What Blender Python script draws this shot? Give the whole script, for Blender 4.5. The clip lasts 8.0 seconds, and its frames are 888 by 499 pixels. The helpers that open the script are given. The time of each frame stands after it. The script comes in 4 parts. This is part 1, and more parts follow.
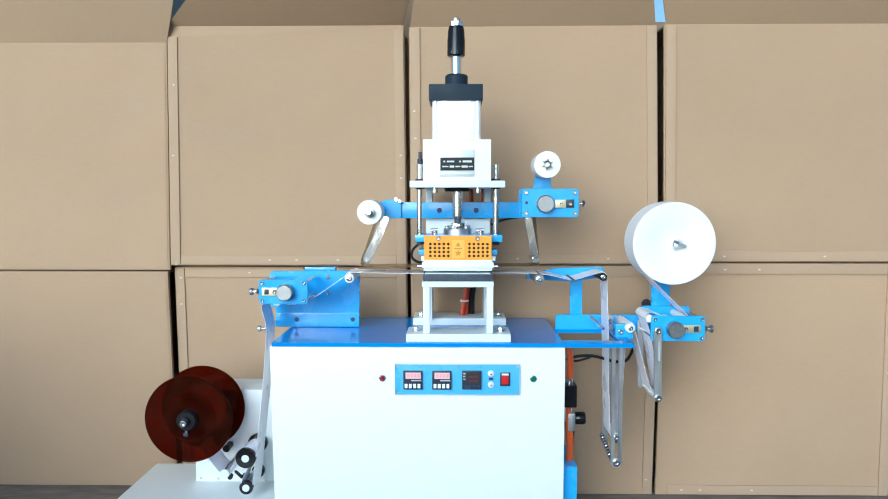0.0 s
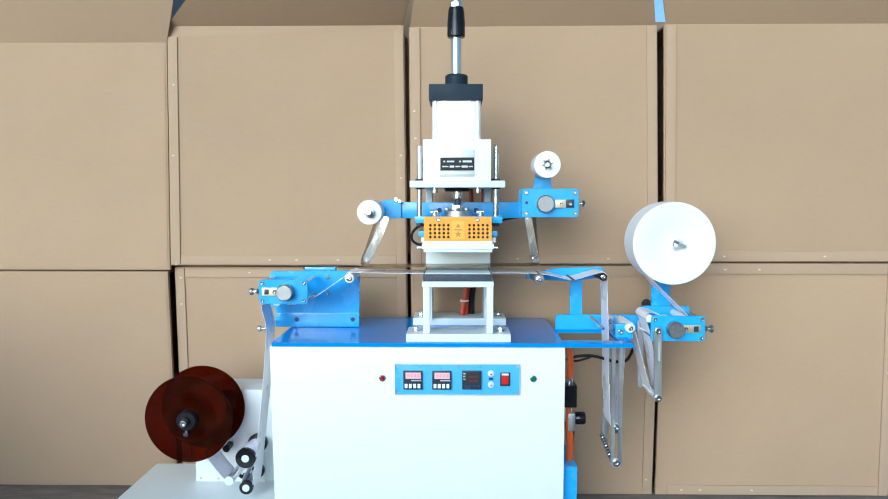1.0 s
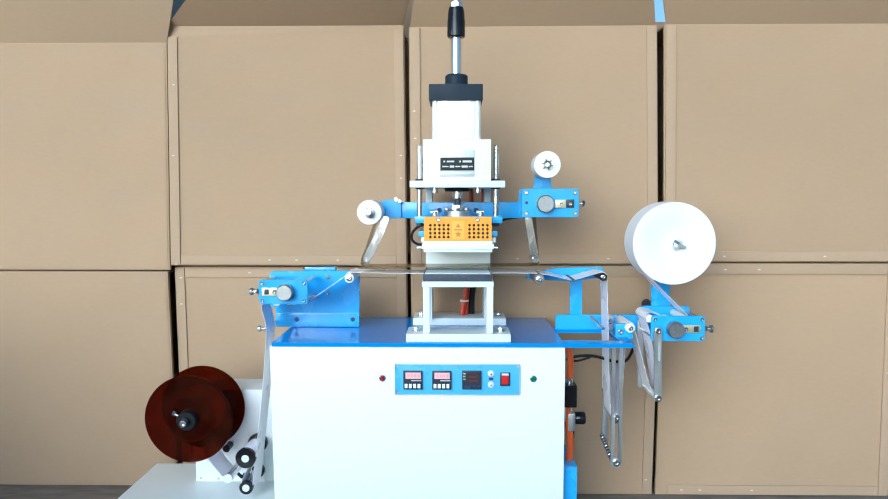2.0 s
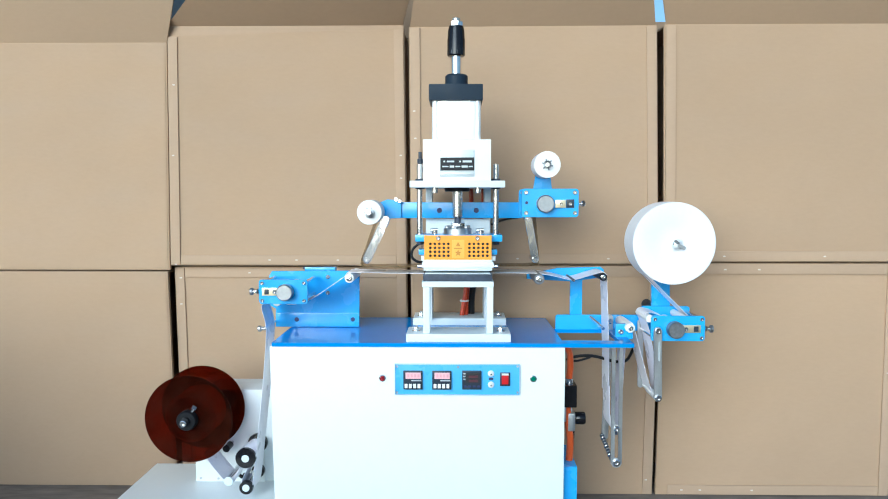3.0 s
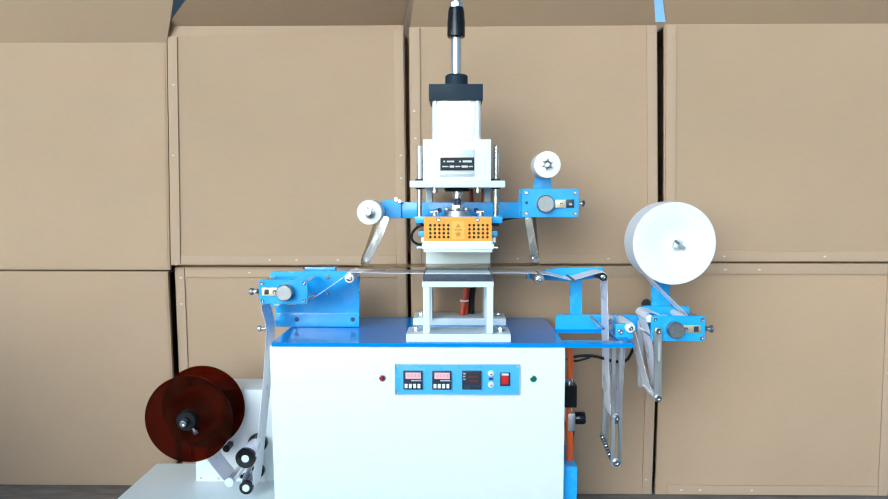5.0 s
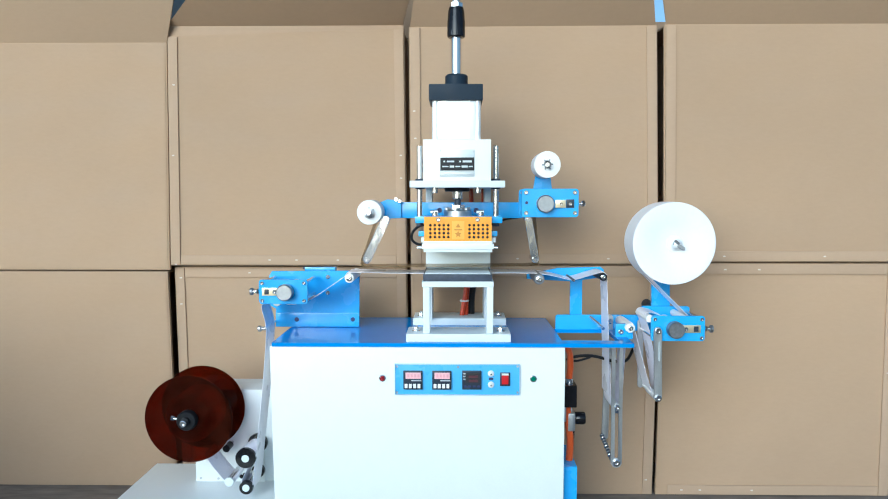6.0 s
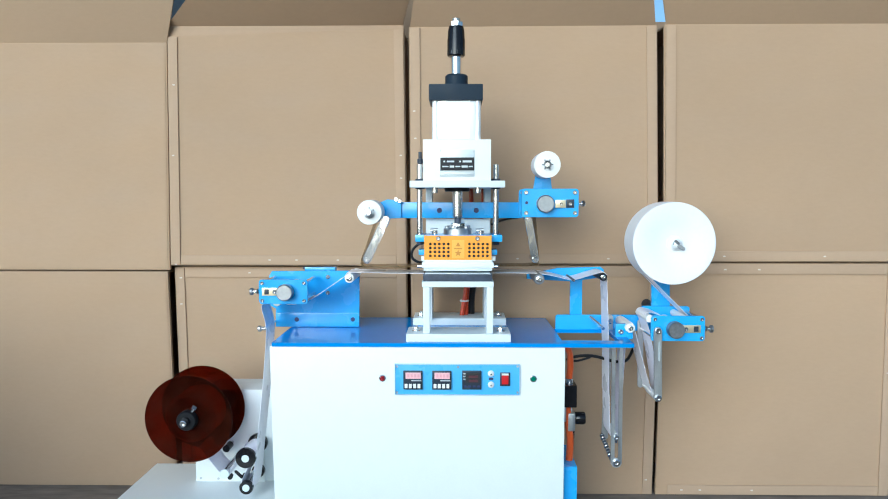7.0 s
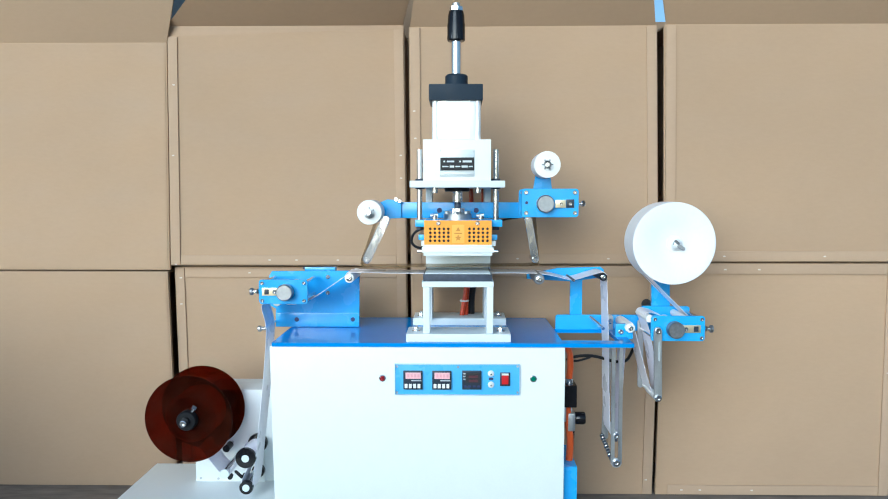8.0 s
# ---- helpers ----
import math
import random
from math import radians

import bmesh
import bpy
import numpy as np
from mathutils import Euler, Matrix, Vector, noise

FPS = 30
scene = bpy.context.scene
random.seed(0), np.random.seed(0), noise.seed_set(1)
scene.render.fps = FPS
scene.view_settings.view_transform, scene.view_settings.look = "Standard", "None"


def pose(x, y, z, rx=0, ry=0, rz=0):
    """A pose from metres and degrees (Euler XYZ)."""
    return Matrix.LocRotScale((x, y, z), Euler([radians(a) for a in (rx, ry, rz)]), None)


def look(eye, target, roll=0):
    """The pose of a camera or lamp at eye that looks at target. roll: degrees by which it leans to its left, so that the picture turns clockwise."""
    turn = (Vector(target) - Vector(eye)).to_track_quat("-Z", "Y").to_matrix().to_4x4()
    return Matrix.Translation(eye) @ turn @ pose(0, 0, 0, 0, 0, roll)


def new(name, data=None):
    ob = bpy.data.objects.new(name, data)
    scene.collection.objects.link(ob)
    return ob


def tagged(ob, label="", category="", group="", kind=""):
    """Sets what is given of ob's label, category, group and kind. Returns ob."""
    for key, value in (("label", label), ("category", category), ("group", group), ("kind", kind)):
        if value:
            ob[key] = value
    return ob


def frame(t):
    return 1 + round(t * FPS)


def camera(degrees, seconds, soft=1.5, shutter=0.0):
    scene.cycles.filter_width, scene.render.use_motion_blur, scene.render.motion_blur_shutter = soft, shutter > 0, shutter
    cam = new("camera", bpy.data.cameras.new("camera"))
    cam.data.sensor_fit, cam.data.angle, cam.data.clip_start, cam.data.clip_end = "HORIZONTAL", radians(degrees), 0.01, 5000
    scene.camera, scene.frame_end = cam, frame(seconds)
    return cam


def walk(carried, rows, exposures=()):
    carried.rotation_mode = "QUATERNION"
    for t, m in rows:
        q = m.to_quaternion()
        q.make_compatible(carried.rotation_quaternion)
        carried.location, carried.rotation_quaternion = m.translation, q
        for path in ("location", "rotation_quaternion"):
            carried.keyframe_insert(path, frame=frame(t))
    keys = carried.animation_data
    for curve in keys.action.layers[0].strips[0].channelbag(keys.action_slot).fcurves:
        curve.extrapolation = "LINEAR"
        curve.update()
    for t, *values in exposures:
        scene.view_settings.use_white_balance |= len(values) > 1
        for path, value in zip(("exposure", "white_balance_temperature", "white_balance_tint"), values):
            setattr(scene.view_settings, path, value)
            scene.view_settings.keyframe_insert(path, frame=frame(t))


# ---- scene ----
cam = camera(62, 8.0, soft=1.1)
EYE = (0.0, -1.84, 1.15)
walk(cam, [(0.0, look(EYE, (-0.0320, 0.1544, 1.0040))), (8.0, look(EYE, (-0.0320, 0.1544, 1.0040)))],
     exposures=[(t, 0.12 + e, 5030, -2) for t, e in ((0.0, 0.0), (1.5, 0.01), (3.5, 0.08), (4.5, 0.02), (6.0, -0.04), (7.0, -0.06), (8.0, -0.05))])

# ---- sky, sun ----
world = bpy.data.worlds.new("overcast_sky")
scene.world = world
world.use_nodes = True
wt = world.node_tree
sky = wt.nodes.new("ShaderNodeTexSky")
sky.sky_type = "NISHITA"
sky.sun_disc = False
sky.sun_elevation = radians(17)
sky.sun_rotation = radians(202)
sky.air_density, sky.dust_density, sky.ozone_density = 1.0, 2.4, 1.5
wt.nodes["Background"].inputs["Strength"].default_value = 0.15
wt.links.new(sky.outputs["Color"], wt.nodes["Background"].inputs["Color"])
sun = new("sun", bpy.data.lights.new("sun", "SUN"))
sun.data.energy, sun.data.angle, sun.data.color = 2.15, radians(48), (0.985, 0.99, 0.98)
sun.matrix_world = look((-1.7, -4.0, 1.35), (0, 0, 0))


# ---- materials ----
def material(name, color, rough=0.5, metal=0.0, grain=40.0, vary=0.08, bump=0.0, coat=0.0, stretch=(1, 1, 1)):
    """Principled surface with two scales of variation in colour, roughness and relief."""
    m = bpy.data.materials.new(name)
    m.use_nodes = True
    t, nodes, links = m.node_tree, m.node_tree.nodes, m.node_tree.links
    p = nodes["Principled BSDF"]
    p.inputs["Metallic"].default_value = metal
    p.inputs["Coat Weight"].default_value = coat
    p.inputs["Coat Roughness"].default_value = 0.08
    co = nodes.new("ShaderNodeTexCoord")
    mp = nodes.new("ShaderNodeMapping")
    mp.inputs["Scale"].default_value = stretch
    links.new(co.outputs["Object"], mp.inputs["Vector"])
    fine, wide = nodes.new("ShaderNodeTexNoise"), nodes.new("ShaderNodeTexNoise")
    fine.inputs["Scale"].default_value, fine.inputs["Detail"].default_value = grain, 5
    wide.inputs["Scale"].default_value, wide.inputs["Detail"].default_value = grain / 14, 3
    links.new(mp.outputs[0], fine.inputs["Vector"])
    links.new(mp.outputs[0], wide.inputs["Vector"])
    add = nodes.new("ShaderNodeMath")
    add.operation = "ADD"
    links.new(fine.outputs["Fac"], add.inputs[0])
    links.new(wide.outputs["Fac"], add.inputs[1])
    span = nodes.new("ShaderNodeMapRange")
    span.inputs["From Min"].default_value, span.inputs["From Max"].default_value = 0.6, 1.4
    span.inputs["To Min"].default_value, span.inputs["To Max"].default_value = 1 - vary, 1 + vary
    links.new(add.outputs[0], span.inputs["Value"])
    mul = nodes.new("ShaderNodeVectorMath")
    mul.operation = "SCALE"
    mul.inputs[0].default_value = color
    links.new(span.outputs[0], mul.inputs["Scale"])
    links.new(mul.outputs[0], p.inputs["Base Color"])
    rr = nodes.new("ShaderNodeMapRange")
    rr.inputs["From Min"].default_value, rr.inputs["From Max"].default_value = 0.3, 0.7
    rr.inputs["To Min"].default_value, rr.inputs["To Max"].default_value = max(0.02, rough * 0.8), min(1, rough * 1.2)
    links.new(wide.outputs["Fac"], rr.inputs["Value"])
    links.new(rr.outputs[0], p.inputs["Roughness"])
    if bump:
        b = nodes.new("ShaderNodeBump")
        b.inputs["Strength"].default_value, b.inputs["Distance"].default_value = bump, 0.002
        links.new(fine.outputs["Fac"], b.inputs["Height"])
        links.new(b.outputs[0], p.inputs["Normal"])
    return m


def cardboard_material(name, color):
    """Kraft board: fibres, faint flutes that run across it, scuffs at a wide scale."""
    m = material(name, color, rough=0.85, grain=55, vary=0.03, bump=0.1, stretch=(1, 1, 2.5))
    nodes, links = m.node_tree.nodes, m.node_tree.links
    mul = next(n for n in nodes if n.type == "VECT_MATH")
    co = next(n for n in nodes if n.type == "TEX_COORD")
    cloud = nodes.new("ShaderNodeTexNoise")
    cloud.inputs["Scale"].default_value, cloud.inputs["Detail"].default_value = 2.2, 6
    links.new(co.outputs["Object"], cloud.inputs["Vector"])
    info = nodes.new("ShaderNodeObjectInfo")
    tone = nodes.new("ShaderNodeMapRange")
    tone.inputs["To Min"].default_value, tone.inputs["To Max"].default_value = 0.96, 1.04
    links.new(info.outputs["Random"], tone.inputs["Value"])
    stain = nodes.new("ShaderNodeMapRange")
    stain.inputs["From Min"].default_value, stain.inputs["From Max"].default_value = 0.3, 0.7
    stain.inputs["To Min"].default_value, stain.inputs["To Max"].default_value = 0.96, 1.04
    links.new(cloud.outputs["Fac"], stain.inputs["Value"])
    both = nodes.new("ShaderNodeMath")
    both.operation = "MULTIPLY"
    links.new(tone.outputs[0], both.inputs[0])
    links.new(stain.outputs[0], both.inputs[1])
    last = nodes.new("ShaderNodeVectorMath")
    last.operation = "SCALE"
    links.new(mul.outputs[0], last.inputs[0])
    links.new(both.outputs[0], last.inputs["Scale"])
    links.new(last.outputs[0], nodes["Principled BSDF"].inputs["Base Color"])
    return m


def acrylic_material():
    """Dark red-brown clear plastic of the reel discs: part of the light passes through."""
    m = material("red_brown_acrylic", (0.042, 0.0065, 0.0015), rough=0.06, grain=12, vary=0.35)
    nodes, links = m.node_tree.nodes, m.node_tree.links
    nodes["Principled BSDF"].inputs["Specular IOR Level"].default_value = 0.3
    clear = nodes.new("ShaderNodeBsdfTransparent")
    clear.inputs["Color"].default_value = (0.40, 0.075, 0.017, 1)
    mix = nodes.new("ShaderNodeMixShader")
    mix.inputs["Fac"].default_value = 0.4
    # noise in the mix imitates the dark curved reflections on the discs
    reflection_noise, span = nodes.new("ShaderNodeTexNoise"), nodes.new("ShaderNodeMapRange")
    reflection_noise.inputs["Scale"].default_value, reflection_noise.inputs["Detail"].default_value = 5, 1
    span.inputs["From Min"].default_value, span.inputs["From Max"].default_value = 0.35, 0.65
    span.inputs["To Min"].default_value, span.inputs["To Max"].default_value = 0.18, 0.5
    links.new(reflection_noise.outputs["Fac"], span.inputs["Value"])
    links.new(span.outputs[0], mix.inputs["Fac"])
    links.new(clear.outputs[0], mix.inputs[1])
    links.new(nodes["Principled BSDF"].outputs[0], mix.inputs[2])
    links.new(mix.outputs[0], nodes["Material Output"].inputs["Surface"])
    return m


def glow_material(name, color, strength):
    m = material(name, tuple(c * 0.6 for c in color), rough=0.25)
    p = m.node_tree.nodes["Principled BSDF"]
    p.inputs["Emission Color"].default_value = (*color, 1)
    p.inputs["Emission Strength"].default_value = strength
    return m


BOARD = cardboard_material("kraft_cardboard", (0.418, 0.292, 0.184))
STRIP = cardboard_material("kraft_edge_strip", (0.435, 0.31, 0.205))
CONCRETE = material("worn_concrete", (0.17, 0.145, 0.122), rough=0.85, grain=30, vary=0.5, bump=0.5, stretch=(0.4, 1.6, 1))
PLASTER = material("pale_plaster", (0.36, 0.35, 0.34), rough=0.9, grain=20, vary=0.1, bump=0.2)
WHITE = material("white_powder_coat", (0.80, 0.84, 0.84), rough=0.38, grain=300, vary=0.02, bump=0.04)
LIGHT = material("pale_grey_paint", (0.72, 0.78, 0.80), rough=0.4, grain=250, vary=0.03, bump=0.04)
ALU = material("anodised_aluminium", (0.86, 0.88, 0.89), rough=0.42, metal=0.35, grain=60, vary=0.04, stretch=(8, 8, 0.4))
BLUE = material("blue_gloss_paint", (0.075, 0.40, 0.87), rough=0.25, grain=220, vary=0.05, bump=0.03, coat=0.4)
BLUETOP = material("blue_table_paint", (0.035, 0.25, 0.68), rough=0.07, grain=160, vary=0.06, bump=0.02)
BLUETOP.node_tree.nodes["Principled BSDF"].inputs["Specular IOR Level"].default_value = 0.38
ORANGE = material("orange_paint", (0.88, 0.36, 0.02), rough=0.4, grain=180, vary=0.04, bump=0.03)
PALEOR = material("yellow_label", (0.90, 0.46, 0.06), rough=0.5, grain=100, vary=0.04)
MARK = material("printed_mark", (0.58, 0.24, 0.025), rough=0.5)
HOSE = material("orange_hose", (0.64, 0.10, 0.018), rough=0.3, grain=90, vary=0.06)
REDHOSE = material("red_hose", (0.45, 0.04, 0.01), rough=0.3, grain=90, vary=0.06)
BLACK = material("black_rubber", (0.010, 0.011, 0.014), rough=0.45, grain=90, vary=0.25)
BLACK.node_tree.nodes["Principled BSDF"].inputs["Specular IOR Level"].default_value = 0.2
CAPBLK = material("dark_cast_metal", (0.012, 0.024, 0.042), rough=0.55, grain=200, vary=0.12, bump=0.12)
CAPBLK.node_tree.nodes["Principled BSDF"].inputs["Specular IOR Level"].default_value = 0.25
KNOBBLK = material("black_gloss_plastic", (0.008, 0.008, 0.01), rough=0.1, grain=60, vary=0.2)
KNOBBLK.node_tree.nodes["Principled BSDF"].inputs["Specular IOR Level"].default_value = 0.3
STEEL = material("polished_steel", (0.68, 0.69, 0.71), rough=0.2, metal=1.0, grain=80, vary=0.08, stretch=(1, 1, 6))
DULL = material("brushed_steel", (0.52, 0.54, 0.56), rough=0.38, metal=1.0, grain=120, vary=0.15, stretch=(6, 1, 1), bump=0.05)
KNURL = material("knurled_dark_steel", (0.25, 0.26, 0.28), rough=0.36, metal=0.85, grain=120, vary=0.3, bump=0.25)
DARKST = material("dark_steel_plate", (0.03, 0.04, 0.065), rough=0.45, metal=0.0, grain=60, vary=0.8)
KNURLED = material("bright_knurled_steel", (0.36, 0.38, 0.41), rough=0.3, metal=0.9, grain=120, vary=0.15, bump=0.25)
BRASS = material("brass_block", (0.72, 0.64, 0.44), rough=0.35, metal=0.8, grain=90, vary=0.1)
PAPER = material("white_label_paper", (0.82, 0.83, 0.88), rough=0.6, grain=120, vary=0.03)
TAPE = material("pale_lilac_tape", (0.92, 0.92, 1.0), rough=0.3, grain=120, vary=0.05)
PLASTIC = material("white_plastic", (0.82, 0.82, 0.80), rough=0.35, grain=120, vary=0.03)
FOIL = material("silver_foil", (0.88, 0.89, 0.90), rough=0.14, metal=1.0, grain=45, vary=0.2, bump=0.5, stretch=(1.6, 1, 0.3))
GOLD = material("gold_foil", (0.27, 0.20, 0.09), rough=0.25, metal=1.0, grain=22, vary=0.25, bump=0.3)
ACRYLIC = acrylic_material()
DARK = material("dark_screen", (0.032, 0.042, 0.062), rough=0.25, grain=90, vary=0.2)
# the machine's blue, paled to paint in the glare on the panel
PANELGLARE = material("blue_panel_glare", (0.13, 0.45, 0.86), rough=0.3, grain=150, vary=0.05)
PANELRIM = material("pale_blue_rim", (0.42, 0.55, 0.68), rough=0.3)
INKSHADE = material("dark_blue_ink_and_hole_shade", (0.02, 0.03, 0.12), rough=0.5)
PINKLCD = glow_material("lit_pink_display", (1.0, 0.58, 0.62), 0.28)
REDSW = glow_material("lit_red_rocker", (0.7, 0.02, 0.025), 0.12)
DIMRED = material("unlit_red_readout", (0.09, 0.022, 0.035), rough=0.35)
READOUT = material("faint_red_readout", (0.75, 0.36, 0.40), rough=0.4)
REDLENS = material("red_lens", (0.28, 0.01, 0.015), rough=0.12, coat=0.6)
GREENLENS = material("green_lens", (0.01, 0.16, 0.09), rough=0.12, coat=0.6)
PLATE = material("nameplate_metal", (0.52, 0.57, 0.59), rough=0.35, metal=0.3, grain=80, vary=0.05)
PRINT = material("nameplate_black", (0.02, 0.02, 0.022), rough=0.75, grain=60, vary=0.2)
STAPLE = material("bright_staple", (0.62, 0.57, 0.48), rough=0.5)

# ---- mesh tools: all work in world metres ----
ORIGIN = {}


def thing(name, at, label, category, group=""):
    ob = new(name)
    ob.empty_display_size = 0.05
    ob.location = at
    ORIGIN[ob] = Vector(at)
    return tagged(ob, label, category, group)


def part(name, bm, mat, parent, label="", origin=None):
    """Link bm as one mesh under parent, with its origin at its middle or at origin."""
    bmesh.ops.recalc_face_normals(bm, faces=bm.faces)
    lo = Vector([min(v.co[i] for v in bm.verts) for i in range(3)])
    hi = Vector([max(v.co[i] for v in bm.verts) for i in range(3)])
    o = Vector(origin) if origin else (lo + hi) / 2
    bmesh.ops.translate(bm, verts=bm.verts, vec=-o)
    me = bpy.data.meshes.new(name)
    bm.to_mesh(me)
    bm.free()
    me.polygons.foreach_set("use_smooth", [True] * len(me.polygons))
    me.set_sharp_from_angle(angle=radians(32))
    me.materials.append(mat)
    ob = new(name, me)
    ORIGIN[ob] = o
    if parent:
        ob.parent = parent
        ob.location = o - ORIGIN[parent]
    else:
        ob.location = o
    return tagged(ob, label)


def again(ob, dx=0.0, dy=0.0, dz=0.0):
    """Another part on the same mesh, moved by dx, dy, dz."""
    o = ob.copy()
    scene.collection.objects.link(o)
    o.location = ob.location + Vector((dx, dy, dz))
    ORIGIN[o] = ORIGIN[ob] + Vector((dx, dy, dz))
    return o


def box(bm, x0, x1, y0, y1, z0, z1, bevel=0.0):
    made = bmesh.ops.create_cube(bm, size=1.0)["verts"]
    for v in made:
        v.co = Vector((x0 + (v.co.x + 0.5) * (x1 - x0), y0 + (v.co.y + 0.5) * (y1 - y0), z0 + (v.co.z + 0.5) * (z1 - z0)))
    if bevel:
        edges = list({e for v in made for e in v.link_edges})
        bmesh.ops.bevel(bm, geom=edges, offset=bevel, segments=2, affect="EDGES", profile=0.7)
    return bm


def boxed(*a, bevel=0.0015):
    return box(bmesh.new(), *a, bevel=bevel)


def lathe(bm, p, axis, profile, n=28):
    """Turn profile [(distance along the axis, radius), ...] round the axis that starts at p."""
    a = Vector(axis).normalized()
    s = a.orthogonal().normalized()
    c = a.cross(s)
    rings = []
    for d, r in profile:
        rings.append([bm.verts.new(Vector(p) + a * d + (s * math.cos(2 * math.pi * i / n) + c * math.sin(2 * math.pi * i / n)) * r)
                      for i in range(n)])
    for u, v in zip(rings, rings[1:]):
        for i in range(n):
            bm.faces.new((u[i], u[(i + 1) % n], v[(i + 1) % n], v[i]))
    bm.faces.new(rings[0])
    bm.faces.new(rings[-1])
    return bm


def rod(bm, p, q, r, n=24, edge=0.15):
    d = (Vector(q) - Vector(p))
    e = min(edge * r, d.length * 0.2)
    return lathe(bm, p, d, [(0, r - e), (e, r), (d.length - e, r), (d.length, r - e)], n)


def rodded(p, q, r, n=24):
    return rod(bmesh.new(), p, q, r, n)


def along_y(x, z, y0, y1, r, n=24):
    return rod(bmesh.new(), (x, y0, z), (x, y1, z), r, n)


def prism(bm, outline, y0, y1, bevel=0.0):
    """Extrude an outline of (x, z) along y."""
    a = [bm.verts.new((x, y0, z)) for x, z in outline]
    b = [bm.verts.new((x, y1, z)) for x, z in outline]
    n = len(a)
    faces = [bm.faces.new(a), bm.faces.new(b[::-1])]
    for i in range(n):
        faces.append(bm.faces.new((a[i], b[i], b[(i + 1) % n], a[(i + 1) % n])))
    if bevel:
        bmesh.ops.recalc_face_normals(bm, faces=faces)
        rim = [e for f in faces[:2] for e in f.edges]
        bmesh.ops.bevel(bm, geom=rim, offset=bevel, segments=1, affect="EDGES")
    return bm


def rounded(x0, x1, z0, z1, r, n=5):
    """Outline of a rectangle with round corners."""
    pts = []
    for cx, cz, a0 in ((x1 - r, z1 - r, 0), (x0 + r, z1 - r, 90), (x0 + r, z0 + r, 180), (x1 - r, z0 + r, 270)):
        for i in range(n + 1):
            a = radians(a0 + 90 * i / n)
            pts.append((cx + r * math.cos(a), cz + r * math.sin(a)))
    return pts


def round_plate(x0, x1, y0, y1, z0, z1, r=0.008, bevel=0.0012):
    return prism(bmesh.new(), rounded(x0, x1, z0, z1, r), y0, y1, bevel)


def bar(p, q, width, y0, y1, n=6):
    """Flat bar with round ends between two points (x, z)."""
    p, q = Vector(p), Vector(q)
    d = (q - p).normalized()
    s = Vector((-d.y, d.x))
    pts = []
    for c, sign in ((q, 1), (p, -1)):
        for i in range(n + 1):
            a = math.pi * i / n - math.pi / 2
            pts.append(c + (d * math.cos(a) + s * math.sin(a)) * sign * width / 2)
    return prism(bmesh.new(), [(v.x, v.y) for v in pts], y0, y1, 0.0008)


def curve_points(pts, steps=8):
    """Catmull-Rom points through pts."""
    pts = [Vector(p) for p in pts]
    ext = [pts[0] * 2 - pts[1], *pts, pts[-1] * 2 - pts[-2]]
    out = []
    for a, b, c, d in zip(ext, ext[1:], ext[2:], ext[3:]):
        for i in range(steps):
            t = i / steps
            out.append(0.5 * (2 * b + (c - a) * t + (2 * a - 5 * b + 4 * c - d) * t * t + (3 * b - a - 3 * c + d) * t ** 3))
    out.append(pts[-1])
    return out


def pipe(pts, r, n=8, steps=8):
    """Bent hose or cable."""
    bm, line, rings = bmesh.new(), curve_points(pts, steps), []
    side = None
    for i, p in enumerate(line):
        d = (line[min(i + 1, len(line) - 1)] - line[max(i - 1, 0)]).normalized()
        s = d.orthogonal().normalized() if side is None else (side - d * side.dot(d)).normalized()
        side, c = s, d.cross(s)
        rings.append([bm.verts.new(p + (s * math.cos(2 * math.pi * k / n) + c * math.sin(2 * math.pi * k / n)) * r) for k in range(n)])
    for u, v in zip(rings, rings[1:]):
        for k in range(n):
            bm.faces.new((u[k], u[(k + 1) % n], v[(k + 1) % n], v[k]))
    bm.faces.new(rings[0])
    bm.faces.new(rings[-1])
    return bm


def ribbon(pts, y0, y1, thick=0.0008, steps=4):
    """Band that follows (x, z) points, with its width along y."""
    bm = bmesh.new()
    line = curve_points([(x, 0, z) for x, z in pts], steps)
    rows = []
    for i, p in enumerate(line):
        d = (line[min(i + 1, len(line) - 1)] - line[max(i - 1, 0)]).normalized()
        s = Vector((-d.z, 0, d.x)) * thick / 2
        rows.append([bm.verts.new((q.x, y, q.z)) for q, y in ((p + s, y0), (p + s, y1), (p - s, y1), (p - s, y0))])
    for u, v in zip(rows, rows[1:]):
        for k in range(4):
            bm.faces.new((u[k], u[(k + 1) % 4], v[(k + 1) % 4], v[k]))
    bm.faces.new(rows[0])
    bm.faces.new(rows[-1])
    return bm


